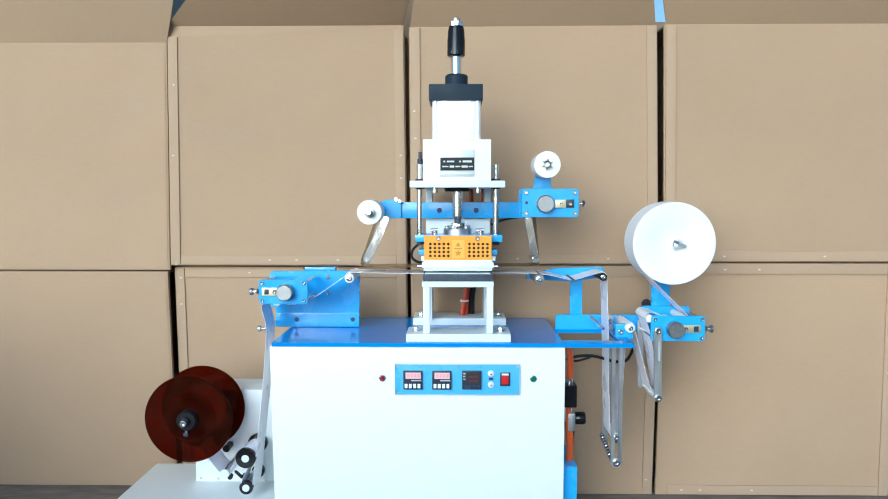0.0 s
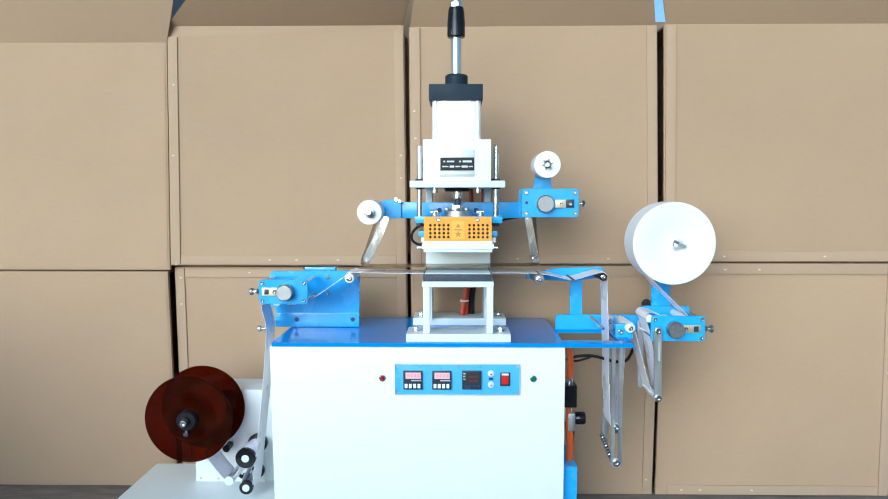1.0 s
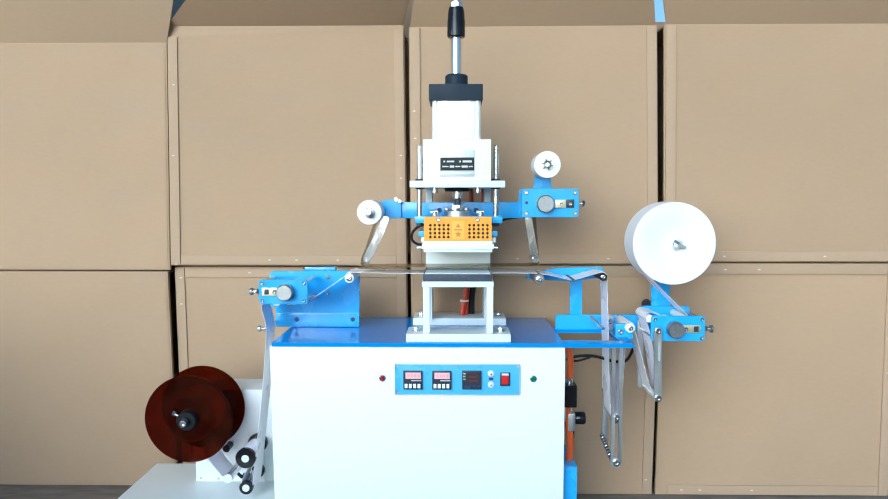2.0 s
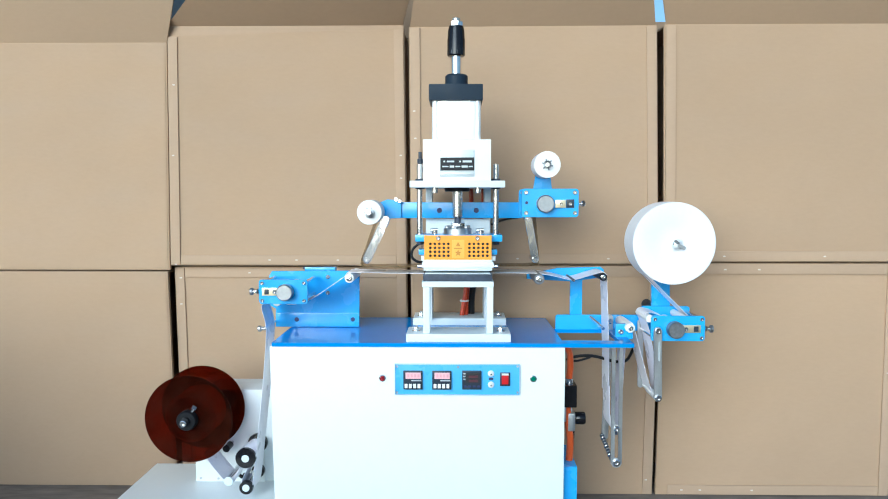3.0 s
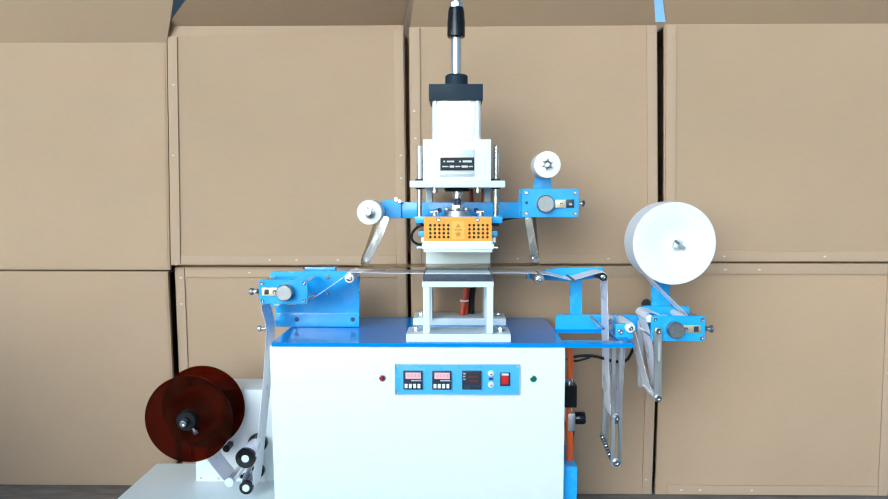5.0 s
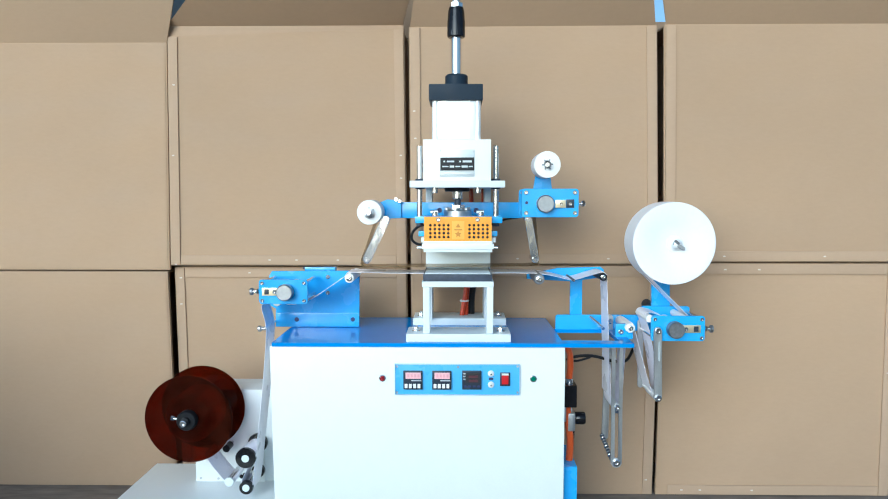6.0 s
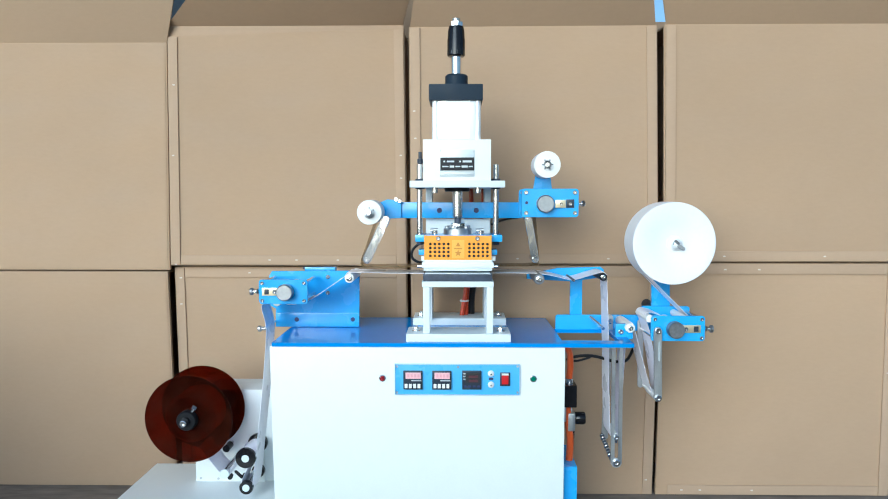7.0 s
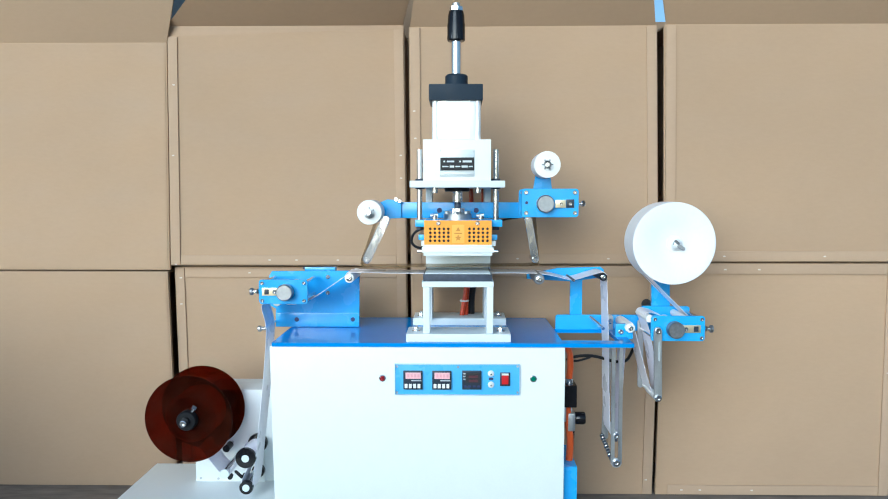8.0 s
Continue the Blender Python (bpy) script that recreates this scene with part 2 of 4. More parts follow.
def lattice(us, vs, holes, w0, w1, place):
    """Plate over the grid us x vs with the cells in holes left out, w0 to w1 thick; place(u, v, w) gives the point."""
    bm = bmesh.new()
    a = {(i, j): bm.verts.new(place(u, v, w0)) for i, u in enumerate(us) for j, v in enumerate(vs)}
    b = {(i, j): bm.verts.new(place(u, v, w1)) for i, u in enumerate(us) for j, v in enumerate(vs)}
    cells = {(i, j) for i in range(len(us) - 1) for j in range(len(vs) - 1)} - set(holes)
    for i, j in cells:
        bm.faces.new((a[i, j], a[i + 1, j], a[i + 1, j + 1], a[i, j + 1]))
        bm.faces.new((b[i, j], b[i, j + 1], b[i + 1, j + 1], b[i + 1, j]))
        for (di, dj), e, f in (((0, -1), (i, j), (i + 1, j)), ((1, 0), (i + 1, j), (i + 1, j + 1)),
                               ((0, 1), (i + 1, j + 1), (i, j + 1)), ((-1, 0), (i, j + 1), (i, j))):
            if (i + di, j + dj) not in cells:
                bm.faces.new((a[e], a[f], b[f], b[e]))
    bmesh.ops.delete(bm, geom=[v for v in bm.verts if not v.link_faces], context="VERTS")
    return bm


def perforated(x0, x1, z0, z1, starts, bottom, nx, nz, step, rise, r, y0, y1):
    """Upright plate with blocks of round holes, nx by nz, at each of starts."""
    bm = bmesh.new()

    def quad(a, b, c, d):
        if b - a > 1e-6 and d - c > 1e-6:
            box(bm, a, b, y0, y1, c, d)
    low = bottom - (rise - 2 * r) / 2
    top = low + nz * rise
    quad(x0, x1, z0, low)
    quad(x0, x1, top, z1)
    at = x0
    for s in starts:
        s -= (step - 2 * r) / 2
        quad(at, s, low, top)
        for i in range(nx):
            for j in range(nz):
                a, c = s + i * step, low + j * rise
                cx, cz = a + step / 2, c + rise / 2
                rim = [(a + step, cz), (a + step, c + rise), (cx, c + rise), (a, c + rise), (a, cz), (a, c), (cx, c), (a + step, c)]
                hole = [(cx + r * math.cos(k * math.pi / 4), cz + r * math.sin(k * math.pi / 4)) for k in range(8)]
                f, g, e = [[bm.verts.new((u, y, v)) for u, v in loop] for y, loop in ((y0, rim), (y0, hole), (y1, hole))]
                for k in range(8):
                    m = (k + 1) % 8
                    bm.faces.new((f[k], f[m], g[m], g[k]))
                    bm.faces.new((g[k], g[m], e[m], e[k]))
        at = s + nx * step
    quad(at, x1, low, top)
    return bm


def hexagon(x, y, z0, z1, r):
    return lathe(bmesh.new(), (x, y, z0), (0, 0, 1), [(0, r * 0.93), (0.001, r), (z1 - z0 - 0.001, r), (z1 - z0, r * 0.93)], 6)


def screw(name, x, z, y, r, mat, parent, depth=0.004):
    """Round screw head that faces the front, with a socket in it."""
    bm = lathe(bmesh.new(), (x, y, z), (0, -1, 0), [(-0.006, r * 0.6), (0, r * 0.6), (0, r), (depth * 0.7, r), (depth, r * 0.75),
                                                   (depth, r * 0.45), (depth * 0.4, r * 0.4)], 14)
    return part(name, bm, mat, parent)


# ---- ground ----
FLOOR = 0.2195


def ground():
    bm = bmesh.new()
    bmesh.ops.create_grid(bm, x_segments=8, y_segments=8, size=150)
    bmesh.ops.translate(bm, verts=bm.verts, vec=(0, 0, FLOOR))
    return tagged(part("ground", bm, CONCRETE, None, "dark grey-brown worn concrete floor", (0, 0, 0)), category="ground", kind="structure")


ground()


# ---- unseen roof and walls, added to block and shape the daylight ----
def unseen_light_blocks():
    for name, a in (("ceiling", (-2.6, 2.6, -1.7, 5.0, 3.6, 3.8)), ("unseen_wall_left", (-2.6, -2.4, 2.6, 5.0, FLOOR, 3.596)), ("unseen_wall_right", (2.4, 2.6, 2.6, 5.0, FLOOR, 3.596)),
                    # low unseen walls, added to darken the foot of the boxes
                    ("shade_wall_side", (-2.1, -1.95, -1.7, 0.44, FLOOR, FLOOR + 0.66)),
                    ("shade_wall_yard", (-7.0, 7.0, -4.9, -4.7, FLOOR, 0.8))):
        tagged(part(name, boxed(*a, bevel=0.004), PLASTER, None, "unseen plain pale surface added to block light"), category="wall" if "wall" in name else "ceiling", kind="structure")


unseen_light_blocks()


# ---- stacked cardboard boxes ----
def board_panel(x0, x1, y0, y1, z0, z1, seed, bulge=0.0035):
    """Box body whose front bows and ripples a little."""
    bm = boxed(x0, x1, y0, y1, z0, z1, bevel=0.004)
    n = 24
    verts = {}
    m = 0.006
    for i in range(n + 1):
        for j in range(n + 1):
            u, v = i / n, j / n
            w = noise.noise(Vector((u * 2.3 + seed * 7.1, v * 2.3, seed))) * bulge * math.sin(math.pi * u) ** 0.5 * math.sin(math.pi * v) ** 0.5
            rag = 0.0035 * noise.noise(Vector((u * 17 + seed * 3.7, v * 9, seed * 1.3)))
            e = -rag if j in (0, n) else 0.0
            verts[i, j] = bm.verts.new((x0 + m + u * (x1 - x0 - 2 * m), y0 - 0.002 - abs(w), z0 + m + v * (z1 - z0 - 2 * m) + e))
    for i in range(n):
        for j in range(n):
            bm.faces.new((verts[i, j], verts[i + 1, j], verts[i + 1, j + 1], verts[i, j + 1]))
    return bm


def cardboard_box(x0, x1, y0, z0, z1, seed, label, strips="", depth=1.3, drop=0.0, flap=None, lean=(0.0, 0.0), rise=0.0, folded=False):
    b = thing("cardboard_box", ((x0 + x1) / 2, y0 + depth / 2, z0), label, "box", "stacked cardboard boxes")

    def settle(bm):
        """Let the left and right edges lean as the stacked boxes do."""
        for v in bm.verts:
            u = (v.co.x - x0) / (x1 - x0)
            v.co.x += (lean[0] * (1 - u) + lean[1] * u) * ((v.co.z - z0) / (z1 - z0) - 0.5)
        return bm

    front = board_panel(x0, x1, y0, y0 + 0.014, z0, z1, seed)
    for v in front.verts:
        v.co.z -= drop * (x1 - v.co.x) / (x1 - x0) * (v.co.z - z0) / (z1 - z0)
    part("front_board", settle(front), BOARD, b)
    # inset core, top cap and raised body are shaped to keep the gaps dark
    part("front_core", settle(boxed(x0 + 0.07, x1 - 0.07, y0 + 0.0145, y0 + 0.4495, z0, z1 - 0.0065, bevel=0.004)), BOARD, b)
    part("top_board", settle(boxed(x0 + 0.003, x1 - 0.003, y0 + 0.0145, y0 + 0.4495, z1 - 0.006, z1, bevel=0.001)), BOARD, b)
    part("body", settle(boxed(x0, x1 + 0.007, y0 + 0.45, y0 + depth + 0.02 * (seed % 2), z0, z1 + (0.11 if flap else 0.0), bevel=0.004)), BOARD, b)
    o = 0.02 * (seed % 2)
    # unseen board, wider than the box, added to stop light from behind
    part("back_board", boxed(x0 - 0.025, x1 + 0.025, y0 + depth + 0.0005 + o, y0 + depth + 0.012 + o, z0, z1, bevel=0.003), BOARD, b)
    w, t = 0.033, 0.004
    rnd = random.Random(seed)
    sides = {"l": (x0 + 0.004, x0 + w, z0 + 0.004, z1 - 0.004 - drop), "r": (x1 - w, x1 - 0.004, z0 + 0.004, z1 - 0.004),
             "b": (x0 + w + 0.002, x1 - w - 0.002, z0 + 0.004, z0 + w), "t": (x0 + w + 0.002, x1 - w - 0.002, z1 - w, z1 - 0.004)}
    for s in strips:
        a, c, e, f = sides[s]
        part("edge_strip", settle(boxed(a, c, y0 - 0.0035 - t, y0 - 0.001, e, f, bevel=0.0012)), STRIP, b, "folded cardboard edge strip")
        for _ in range(3):
            u = rnd.random()
            sx, sz = (a + (c - a) * (0.5 + 0.3 * (rnd.random() - 0.5)), e + (f - e) * u) if s in "lr" else (a + (c - a) * u, e + (f - e) * 0.5)
            part("staple", settle(boxed(sx - 0.0035, sx + 0.0035, y0 - 0.0092, y0 - 0.007, sz - 0.0018, sz + 0.0018, bevel=0)), STAPLE, b)
    if flap:
        a, c, height, tilt, skew = flap
        bm = boxed(a, c, y0 + 0.003, y0 + 0.009, 0, height, bevel=0.002)
        for v in bm.verts:
            k = v.co.z / height
            v.co.x += skew[0] * k if v.co.x < (a + c) / 2 else skew[1] * k
            v.co.y -= math.tan(radians(tilt)) * v.co.z
            v.co.z += z1 + rise - 0.002 - (0.0 if rise or k > 0.1 else 0.5 * drop * (c - v.co.x) / (c - a))
        part("flap", bm, BOARD, b, "open cardboard flap that leans forward")
    if rise:
        part("top_rim", boxed(x0 - 0.012, x1 - 0.006, y0 + 0.004, y0 + 0.0135, z1 - 0.024, z1 + rise + 0.006, bevel=0.002), STRIP, b)
    if folded:
        # added boards that block light and sky in the gap at the left edge
        part("folded_flap", boxed(x0 - 0.026, x0 + 0.012, y0 + 0.2, y0 + 0.22, z0 + 0.02, z1 + 0.004, bevel=0.003), BOARD, b)
        part("folded_flap", boxed(x0 - 0.055, x0 + 0.012, y0 + 0.2, y0 + 0.22, z1 + 0.005, z1 + 0.3, bevel=0.003), BOARD, b)
    return b


B0, B1 = 0.4578, 0.4134
PLAIN = "large plain brown cardboard box"
FRAMED = "large brown cardboard box framed by stapled edge strips"
cardboard_box(-1.9284, -0.8991, B0, FLOOR, 0.9116, 1, PLAIN + ", bottom of the stack", lean=(0.0, -0.0136))
cardboard_box(-0.8914, -0.1499, 0.4902, FLOOR, 0.9237, 2, "large brown cardboard box with stapled edge strips, on the floor", "ltr", lean=(-0.0102, -0.0081))
cardboard_box(-0.1345, 0.6175, B1, FLOOR, 0.9358, 3, "large brown cardboard box with stapled edge strips, on the floor", "tr", lean=(-0.0081, 0.0097))
cardboard_box(0.6273, 1.3409, B1, FLOOR, 0.9439, 4, "large brown cardboard box with a wide top strip, on the floor", "tbr", lean=(0.0097, 0.0))
cardboard_box(-1.869, -0.894, B0, 0.9161, 1.6196, 5, PLAIN + " in the upper row", "", lean=(0.0, 0.0091),
              flap=(-1.8492, -0.8915, 0.2913, 22, (0.0, 0.107)))
cardboard_box(-0.8928, -0.1541, 0.4608, 0.9301, 1.6595, 6, FRAMED + ", lid open", "lrb", drop=0.0214, lean=(0.0088, -0.0081),
              flap=(-0.8909, -0.1635, 0.2751, 55, (0.4343, 0.1256)), rise=0.0121)
cardboard_box(-0.1397, 0.6084, B1, 0.9394, 1.6563, 7, FRAMED + ", lid open", "lrb", drop=0.0028, lean=(-0.0037, -0.0186),
              flap=(-0.1386, 0.5952, 0.2751, 42, (0.0595, -0.0893)), folded=True)
cardboard_box(0.6264, 1.4004, B1, 0.9474, 1.6587, 8, "large brown cardboard box with stapled edge strips", "lb", lean=(-0.0137, 0.0),
              flap=(0.6268, 1.3826, 0.2751, 36, (-0.1023, 0.0)))


# ---- hot stamping machine ----
MX = -0.0967
machine = thing("hot_stamping_machine", (MX, 0.19, FLOOR), "white and blue pneumatic hot stamping machine on a white cabinet", "machine")
TOP = 0.7797


def cabinet():
    x0, x1 = -0.4718, 0.2757
    shell = boxed(x0, x1, 0.0, 0.37, FLOOR + 0.05, TOP - 0.0105, bevel=0.003)
    for v in shell.verts:
        if v.co.x < (x0 + x1) / 2:
            v.co.x += 0.013 * (TOP - v.co.z) / TOP
    c = part("cabinet", shell, WHITE, machine, "white powder-coated steel cabinet")
    for a in (x0 + 0.03, x1 - 0.07):
        for y in (0.03, 0.29):
            part("foot", boxed(a, a + 0.05, y, y + 0.05, FLOOR, FLOOR + 0.05), BLACK, c, "black rubber foot")
    for px, mat, lab in ((-0.1855, REDLENS, "dark red signal lamp"), (0.1959, GREENLENS, "dark green signal lamp")):
        z = 0.6889
        part("lamp_bezel", lathe(bmesh.new(), (px, 0, z), (0, -1, 0), [(0, 0.0085), (0.003, 0.0085), (0.004, 0.007)], 20), STEEL, c)
        part("signal_lamp", lathe(bmesh.new(), (px, -0.0042, z), (0, -1, 0), [(0, 0.0066), (0.003, 0.0062), (0.006, 0.003)], 18), mat, c, lab)


def table():
    xs = [-0.4641, 0.2719, 0.4183, 0.4471]
    ys = [-0.006, 0.035, 0.192, 0.2, 0.385]
    bm = lattice(xs, ys, {(1, 1), (1, 3), (2, 3)}, TOP - 0.010, TOP, lambda u, v, w: (u, v, w))
    part("tabletop", bm, BLUETOP, machine, "glossy blue painted steel table plate with a slot")


def control_panel():
    p = part("control_panel", boxed(-0.154, 0.1618, -0.004, 0.001, 0.6475, 0.7259, bevel=0.001), PANELGLARE, machine, "blue control panel with glare in its colour")
    for x, z in ((-0.1481, 0.7196), (0.1558, 0.7207), (-0.1484, 0.6527), (0.1563, 0.654), (0.0062, 0.7187)):
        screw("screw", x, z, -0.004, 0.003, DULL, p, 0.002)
    for x0, x1, z0, z1 in ((-0.1540, -0.1524, 0.6475, 0.7259), (0.1602, 0.1618, 0.6475, 0.7259), (-0.1522, 0.1600, 0.6475, 0.6489), (-0.1522, 0.1600, 0.7245, 0.7259)):
        part("panel_rim", boxed(x0, x1, -0.0065, -0.0042, z0, z1, bevel=0.0005), PANELRIM, p, "pale raised rim")
    timer = part("timer", boxed(-0.1321, -0.0836, -0.01, -0.003, 0.6618, 0.7096), DARK, p, "black timer with a pink display")
    lcd = part("display", boxed(-0.1262, -0.0877, -0.0115, -0.0095, 0.6897, 0.7056, bevel=0.0004), PINKLCD, p, "lit pink display")
    digits = [part("readout", boxed(-0.1215 + i * 0.0085, -0.1163 + i * 0.0085, -0.0122, -0.0113, 0.6935, 0.7015, bevel=0), READOUT, p) for i in range(4)]
    mark = part("caption_bar", boxed(-0.112, -0.0864, -0.0107, -0.0095, 0.6837, 0.6866, bevel=0), PLATE, p)
    keys = [part("key", boxed(-0.1285, -0.1213, -0.0115, -0.0095, 0.6657, 0.6766, bevel=0.0006), PLASTIC, p, "white key")]
    keys += [again(keys[0], 0.0108), again(keys[0], 0.0216), again(keys[0], 0.0324)]
    for o in (timer, lcd, mark, *digits, *keys):
        again(o, 0.0729)
    part("temperature_controller", boxed(0.0162, 0.0646, -0.01, -0.003, 0.6624, 0.7101), DARK, p, "dark grey temperature controller")
    part("screen", boxed(0.0247, 0.0603, -0.0112, -0.0095, 0.6801, 0.7047, bevel=0.0004), PRINT, p)
    for i in range(3):
        b = part("caption_bar", boxed(0.019, 0.0247, -0.0115, -0.0095, 0.7018, 0.7047, bevel=0), PLATE, p)
        b.location.z -= i * 0.0071
    for z in (0.6960, 0.6850):
        part("readout", boxed(0.0330, 0.0560, -0.0120, -0.0110, z - 0.003, z + 0.003, bevel=0), DIMRED, p)
    for i in range(4):
        b = part("key", boxed(0.0205, 0.0276, -0.0115, -0.0095, 0.6685, 0.6729, bevel=0), INKSHADE, p)
        b.location.x += i * 0.0113
    for x, z in ((0.089, 0.7024), (0.0891, 0.6741)):
        part("push_button", lathe(bmesh.new(), (x, -0.003, z), (0, -1, 0), [(0, 0.008), (0.003, 0.008), (0.004, 0.006), (0.008, 0.0055), (0.009, 0.004)], 20), PLASTIC, p, "round white push button")
        part("button_mark", prism(bmesh.new(), [(x - 0.0025, z - 0.002), (x + 0.0025, z - 0.002), (x, z + 0.0025)], -0.0128, -0.0118), DARK, p)
    part("caption_bar", boxed(0.0833, 0.0947, -0.005, -0.003, 0.6859, 0.6917, bevel=0), INKSHADE, p)
    part("rocker_frame", boxed(0.1116, 0.1373, -0.008, -0.003, 0.6709, 0.7056), DARK, p, "black switch frame")
    part("rocker_switch", boxed(0.1157, 0.1327, -0.012, -0.006, 0.6763, 0.7008, bevel=0.002), REDSW, p, "lit red rocker switch")
    part("caption_bar", boxed(0.1155, 0.1325, -0.0135, -0.01, 0.6998, 0.7041, bevel=0.0004), PLASTIC, p)


def press_base():
    """Two foot plates, the arch with the bed, and the rear uprights."""
    f = part("foot_plate", boxed(-0.1259, 0.1393, 0.01, 0.115, TOP, TOP + 0.020, bevel=0.002), LIGHT, machine, "pale painted steel foot plate")
    g = part("foot_plate", boxed(-0.1218, 0.1434, 0.25, 0.36, TOP, TOP + 0.020, bevel=0.002), LIGHT, machine)
    for plate, y, pair in ((f, 0.05, (-0.1021, 0.1159)), (g, 0.29, (-0.1001, 0.1222))):
        for x in pair:
            part("washer", rodded((x, y, TOP + 0.020), (x, y, TOP + 0.022), 0.011), STEEL, plate)
            part("bolt", hexagon(x, y, TOP + 0.0215, TOP + 0.030, 0.0075), STEEL, plate)
            part("stud", rodded((x, y, TOP + 0.028), (x, y, TOP + 0.035), 0.0042, 12), DULL, plate)
    z0, z1 = TOP + 0.020, 0.9182
    for x0, x1 in ((-0.0831, -0.0658), (0.0779, 0.0951)):
        part("arch_leg", boxed(x0, x1, 0.02, 0.065, z0, z1, bevel=0.002), LIGHT, machine, "pale painted arch leg")
    part("arch_top", boxed(-0.0857, 0.0961, 0.018, 0.25, z1, 0.9329, bevel=0.002), LIGHT, machine)
    bed = part("bed_plate", boxed(-0.0828, 0.0918, 0.018, 0.25, 0.9329, 0.9502, bevel=0.0015), DARKST, machine, "dark mottled steel bed plate")
    part("die_pad", boxed(-0.079, 0.088, 0.03, 0.212, 0.9502, 0.9502 + 0.002, bevel=0.0008), LIGHT, bed, "pale pad on the bed")
    for x0, x1 in ((-0.084, -0.0665), (0.0794, 0.0969)):
        part("rear_upright", boxed(x0, x1, 0.225, 0.33, TOP + 0.020, 1.1734, bevel=0.002), LIGHT, machine, "pale painted rear upright")
    part("back_plate", boxed(-0.0804, 0.0948, 0.215, 0.225, 0.9401, 1.0856, bevel=0.001), LIGHT, machine)


def press_top():
    fl = part("flange_plate", boxed(-0.1166, 0.1234, 0.02, 0.34, 1.1698, 1.1868, bevel=0.002), LIGHT, machine, "pale flange plate")
    hb = part("head_box", boxed(-0.0828, 0.0881, 0.03, 0.21, 1.187, 1.2903, bevel=0.002), WHITE, machine, "white head box with a nameplate")
    part("nameplate", boxed(-0.04, 0.0468, 0.028, 0.031, 1.1969, 1.2648, bevel=0.0005), PLATE, hb, "silver nameplate with a black field")
    part("nameplate_field", boxed(-0.0392, 0.0461, 0.0268, 0.0285, 1.2125, 1.245, bevel=0), PRINT, hb)
    for x0, x1, zc, h in ((-0.0314, -0.0271, 1.2351, 0.004), (-0.0228, -0.0044, 1.2351, 0.004),
                          (0.0084, 0.0127, 1.2351, 0.004), (0.017, 0.0397, 1.2351, 0.005),
                          (-0.0342, -0.0186, 1.2224, 0.003), (-0.0157, -0.0044, 1.2224, 0.005),
                          (-0.0015, 0.0113, 1.2224, 0.003), (0.0141, 0.0297, 1.2224, 0.005),
                          (0.0326, 0.0425, 1.2224, 0.003), (-0.0342, 0.0425, 1.2054, 0.0022)):
        mat = PLATE if h > 0.0025 else DULL
        part("caption_bar", boxed(x0, x1, 0.0262, 0.028, zc - h / 2, zc + h / 2, bevel=0), mat, hb)
    for x, z in ((-0.0371, 1.262), (0.0439, 1.2619), (-0.0371, 1.1998), (0.0441, 1.1997)):
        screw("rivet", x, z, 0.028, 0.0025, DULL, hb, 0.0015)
    for px in (-0.0534, 0.0563):
        part("bolt", rodded((px, 0.05, 1.1558), (px, 0.05, 1.1716), 0.0075, 12), STEEL, fl)
    for px in (-0.0934, 0.1033):
        part("bushing", rodded((px, 0.09, 1.1659), (px, 0.09, 1.1934), 0.0125), DARKST, fl)
    cx = 0.003
    part("spindle_collar", rodded((cx, 0.11, 1.1602), (cx, 0.11, 1.1719), 0.033), BLACK, fl)
    # air cylinder with four round corner posts and grooves
    x0, x1, z0, z1 = -0.0603, 0.0626, 1.2903, 1.3905
    ac = part("air_cylinder", boxed(x0 + 0.012, x1 - 0.012, 0.045, 0.175, z0, z1, bevel=0.012), ALU, machine, "silver aluminium air cylinder barrel")
    for x in (x0 + 0.008, x1 - 0.008):
        for y in (0.056, 0.165):
            part("tie_rod", rodded((x, y, z0), (x, y, z1), 0.0085), ALU, ac)
    for x in (x0 + 0.027, x0 + 0.034, x1 - 0.03):
        part("rib", boxed(x, x + 0.003, 0.0435, 0.047, z0, z1, bevel=0.0008), ALU, ac)
    part("cylinder_cap", boxed(-0.0686, 0.0679, 0.038, 0.182, z1 - 0.0015, 1.4292, bevel=0.003), CAPBLK, machine, "dark cast cylinder end cap")
    nx = 0.0011
    part("cap_neck", rodded((nx, 0.11, 1.4278), (nx, 0.11, 1.4625), 0.0296, 36), CAPBLK, machine)


